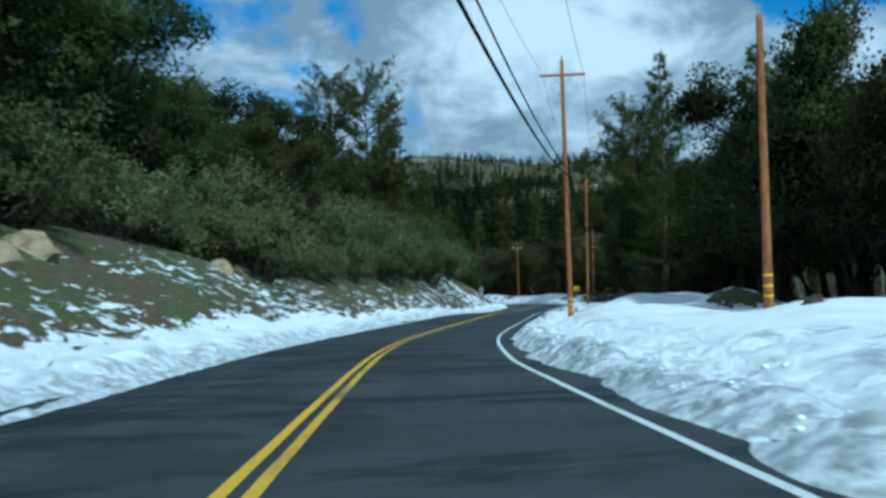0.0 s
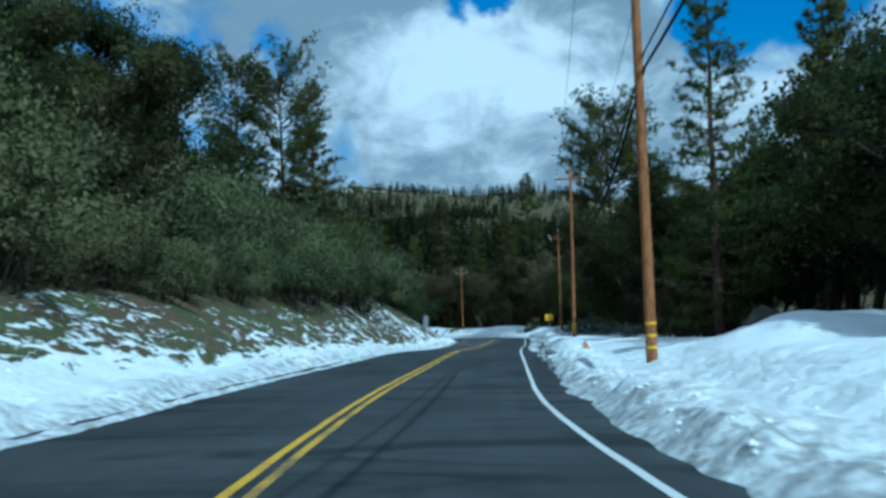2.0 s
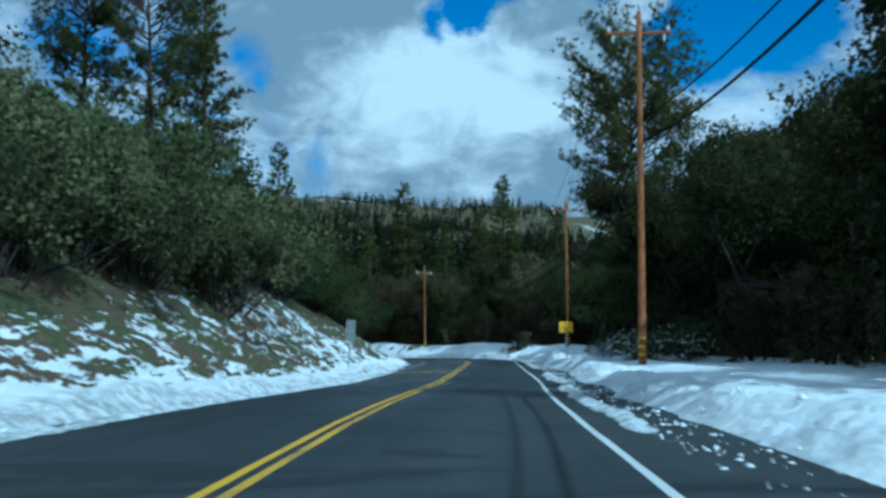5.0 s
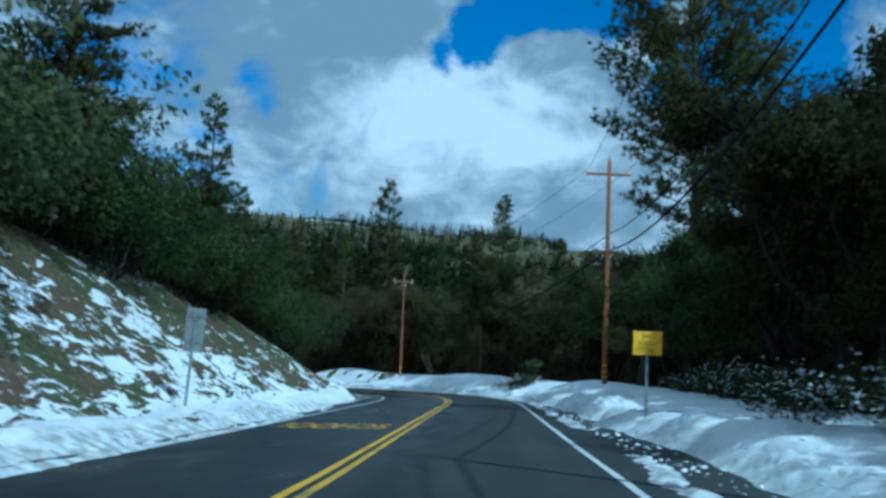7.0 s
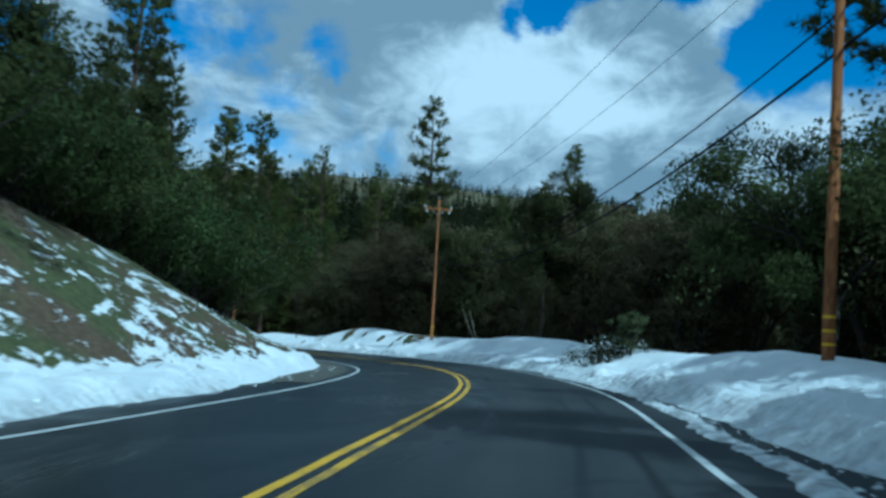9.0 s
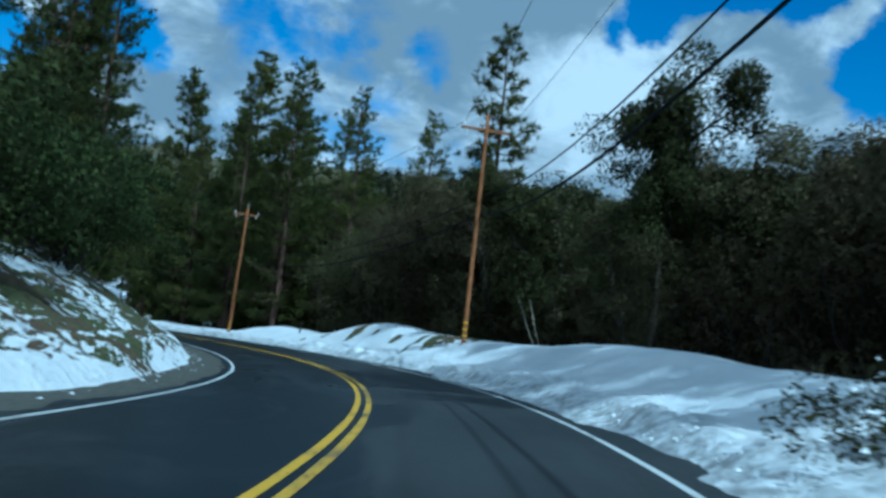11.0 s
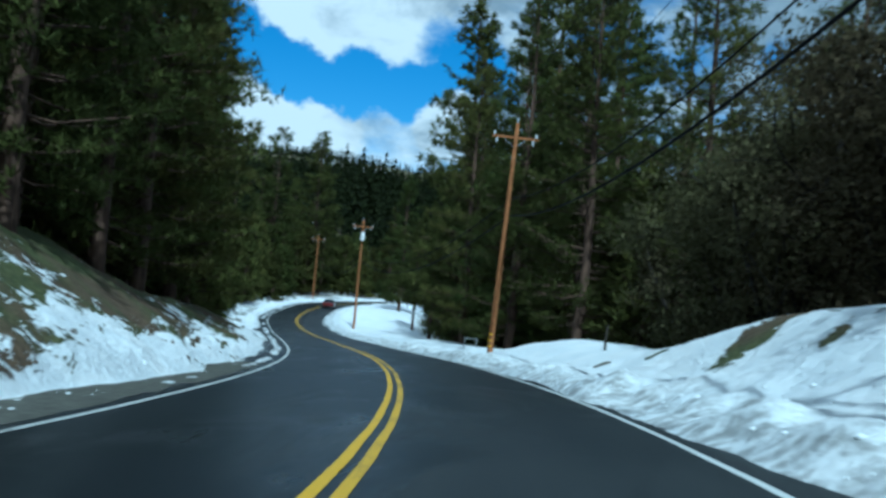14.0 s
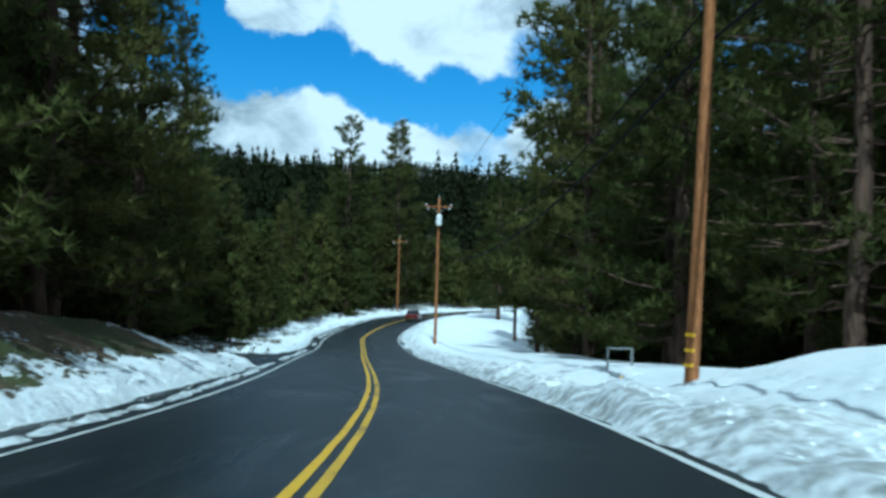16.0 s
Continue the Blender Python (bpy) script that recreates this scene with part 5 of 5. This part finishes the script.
def lump(name, label, cat, x, y, size, mat, seed, sink=0.3, group="", stretch=(1, 1, 1)):
    bm = bmesh.new()
    bmesh.ops.create_icosphere(bm, subdivisions=3, radius=1.0)
    for v in bm.verts:
        k = noise.fractal(v.co * 1.3 + Vector((seed * 7.1, seed, 0)), 0.9, 2.0, 4)
        v.co *= 1 + 0.38 * k
        v.co = Vector((v.co.x * stretch[0], v.co.y * stretch[1], v.co.z * stretch[2])) * size
    me = bpy.data.meshes.new(name)
    bm.to_mesh(me)
    bm.free()
    me.materials.append(mat)
    ob = new(name, me)
    ob.matrix_basis = pose(x, y, base_z(x, y) - sink * size, 0, 0, seed * 40)
    return tagged(ob, label, cat, group)


for s, lat, size, sd in ((33, 12.5, 0.5, 3), (30, 11.8, 0.35, 4), ):
    lump("rock", "dark rough boulder half buried in snow", "rock", *beside(s, lat), size, M_ROCK, sd, group="boulders", stretch=(1.3, 0.9, 0.6))
for x, y, size, sd in ((10.6, 57.3, 0.8, 1), (12.0, 58.6, 0.5, 2)):
    lump("rock", "dark rough boulder half buried in snow", "rock", x, y, size, M_ROCK, sd, 0.62, "boulders", (1.3, 0.75, 0.8))
for s, lat, size, sd in ((29, -10.5, 1.0, 11), (33, -11.2, 1.2, 12), (99, -12.0, 0.6, 15), (54, -11.3, 0.9, 16), (58, -11.8, 0.7, 17)):
    lump("rock", "tan weathered rock jutting from the bank", "rock", *beside(s, lat), size, M_TAN, sd, 0.5, "bank rocks", (1.2, 0.9, 0.8))


def stake(x, y, length, tilt, label, r=0.06, mat=None):
    t = np.linspace(0, 1, 6)
    v, f = tube(np.column_stack([tilt[0] * t + 0.02 * np.sin(9 * t), tilt[1] * t, -0.3 + (length + 0.3) * t]), r * (1 - 0.4 * t), 7)
    ob = new("wooden_stake", mesh_of("wooden_stake", v, f, mat or M_TWIG, True))
    ob.matrix_basis = Matrix.Translation((x, y, base_z(x, y)))
    tagged(ob, label, "stake", "stakes")


stake(21.9, 224.5, 2.4, (-1.15, 0.2), "pale leaning dead sapling behind the snow", 0.04)
stake(22.1, 224.4, 2.35, (-0.8, 0.2), "pale leaning dead sapling behind the snow", 0.04)
stake(5.1, 257.7, 0.9, (0.03, 0), "short dark weathered wooden stake in the snow", 0.06, M_BARK)

snowy_low.put(23.7, 184.4, 1.05, stretch=0.8)
snowy_low.put(24.9, 183.9, 0.95, stretch=0.85)
saplings.put(24.8, 183.1, 0.92)
for s, lat, k in ((138, 10.2, .5), (142, 11, .75), (146, 10.4, .6), (150, 11, .7), (161, 11.2, .5), (94, 10.0, .45)):
    snowy.put(*beside(s, lat), k)


for x, y, k in ((18.2, 120.5, 0.55), (19.4, 122.8, 0.62), (18.0, 124.0, 0.45), (20.2, 119.4, 0.6), (21.0, 123.5, 0.75)):
    snowy.put(x, y, k)
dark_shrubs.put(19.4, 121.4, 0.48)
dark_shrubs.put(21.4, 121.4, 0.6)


def make_car(s, lat):
    top = thing("car", "small red car driving away on the damp road", "car")
    prof = [(-2.1, 0.35), (-2.12, 0.75), (-1.95, 0.95), (-1.2, 1.0), (0.85, 0.98), (1.9, 0.85), (2.1, 0.65), (2.1, 0.35)]
    roof = [(-1.75, 0.96), (-1.25, 1.45), (0.1, 1.48), (0.9, 0.97)]

    def hull(pts, w, taper, mat, name):
        bm = bmesh.new()
        a = [bm.verts.new((-w * (taper if z > 1.2 else 1), y, z)) for y, z in pts]
        b = [bm.verts.new((w * (taper if z > 1.2 else 1), y, z)) for y, z in pts]
        bm.faces.new(a)
        bm.faces.new(b[::-1])
        for k in range(len(pts)):
            j = (k + 1) % len(pts)
            bm.faces.new((a[k], b[k], b[j], a[j]))
        bmesh.ops.recalc_face_normals(bm, faces=bm.faces[:])
        bmesh.ops.bevel(bm, geom=bm.edges[:], offset=0.05, segments=2, affect="EDGES")
        return part(name, bm, mat, top)
    hull(prof, 0.86, 1.0, M_RED, "body")
    hull(roof, 0.76, 0.84, M_GLASS, "cabin")
    part("roof", box_bm(0, -0.58, 1.49, 1.2, 1.35, 0.05, 0.02), M_RED, top)
    for sx in (-1, 1):
        part("tail_light", box_bm(sx * 0.66, -2.1, 0.78, 0.3, 0.06, 0.16, 0.015), M_RED, top, "red tail light")
        for wy in (-1.3, 1.3):
            bm = bmesh.new()
            bmesh.ops.create_cone(bm, cap_ends=True, segments=20, radius1=0.31, radius2=0.31, depth=0.2, matrix=Matrix.Translation((sx * 0.78, wy, 0.31)) @ Matrix.Rotation(radians(90), 4, "Y"))
            wheel = part("wheel", bm, M_RUBBER, top)
            bm = bmesh.new()
            bmesh.ops.create_cone(bm, cap_ends=True, segments=14, radius1=0.18, radius2=0.18, depth=0.22, matrix=Matrix.Translation((sx * 0.78, wy, 0.31)) @ Matrix.Rotation(radians(90), 4, "Y"))
            part("rim", bm, M_STEEL, wheel)
    x, y, z, bank, rx, ry = [float(v) for v in road_at(s)]
    top.matrix_basis = pose(x + rx * lat, y + ry * lat, z, 0, 0, math.degrees(math.atan2(ry, rx)))


make_car(float(nearest(-66.9, 383.4)[0][0]), 1.8)


def make_gate(x, y):
    top = thing("gate", "pale metal tube gate beside the road", "gate")
    for px in (-0.37, 0.37):
        v, f = tube(np.array([(px, 0, -1.2), (px, 0, 0.3), (px, 0, 0.62)]), [0.035] * 3, 8)
        part("post", mesh_of("post", v, f, M_GREY), M_GREY, top)
    for h in (0.16, 0.58):
        v, f = tube(np.array([(-0.37, 0, h), (0, 0, h), (0.37, 0, h)]), [0.025] * 3, 8)
        part("rail", mesh_of("rail", v, f, M_GREY), M_GREY, top)
    top.matrix_basis = pose(x, y, max(base_z(x, y), -6.4), 0, 0, 25)


make_gate(-8.7, 283.4)

# clods thrown up by the plough, past counting
rng = np.random.default_rng(17)
bm0 = bmesh.new()
bmesh.ops.create_icosphere(bm0, subdivisions=1, radius=1.0)
iv = np.array([v.co[:] for v in bm0.verts])
jf = np.array([[v.index for v in f.verts] for f in bm0.faces])
bm0.free()
n = 4200
cs = rng.uniform(2, 300, n)
cl = np.where(rng.random(n) < 0.72, lane_r(cs) + 0.75 + np.abs(rng.normal(0, 1.0, n)), -(np.where(cs < 140, 4.0, 4.6) + np.abs(rng.normal(0, 0.9, n))))
x, y, z, bank, rx, ry = road_at(cs)
zz = z + bank * np.clip(cl, -6, 6) + np.maximum(snow_rise(cs, cl), -0.02)
r = 0.012 + 0.036 * rng.random(n) ** 3
at = np.column_stack([x + rx * cl, y + ry * cl, zz + r * 0.05])
vs = iv[None] * r[:, None, None] * rng.uniform(0.55, 1.45, (n, len(iv), 3)) * np.array([1.3, 1.2, 0.75]) + at[:, None]
fs = jf[None] + (np.arange(n) * len(iv))[:, None, None]
tagged(new("snow_clods", mesh_of("snow_clods", vs.reshape(-1, 3), fs.reshape(-1, 3), M_SNOWCLOD)), "loose lumps of ploughed snow", "snow clods", kind="stuff")
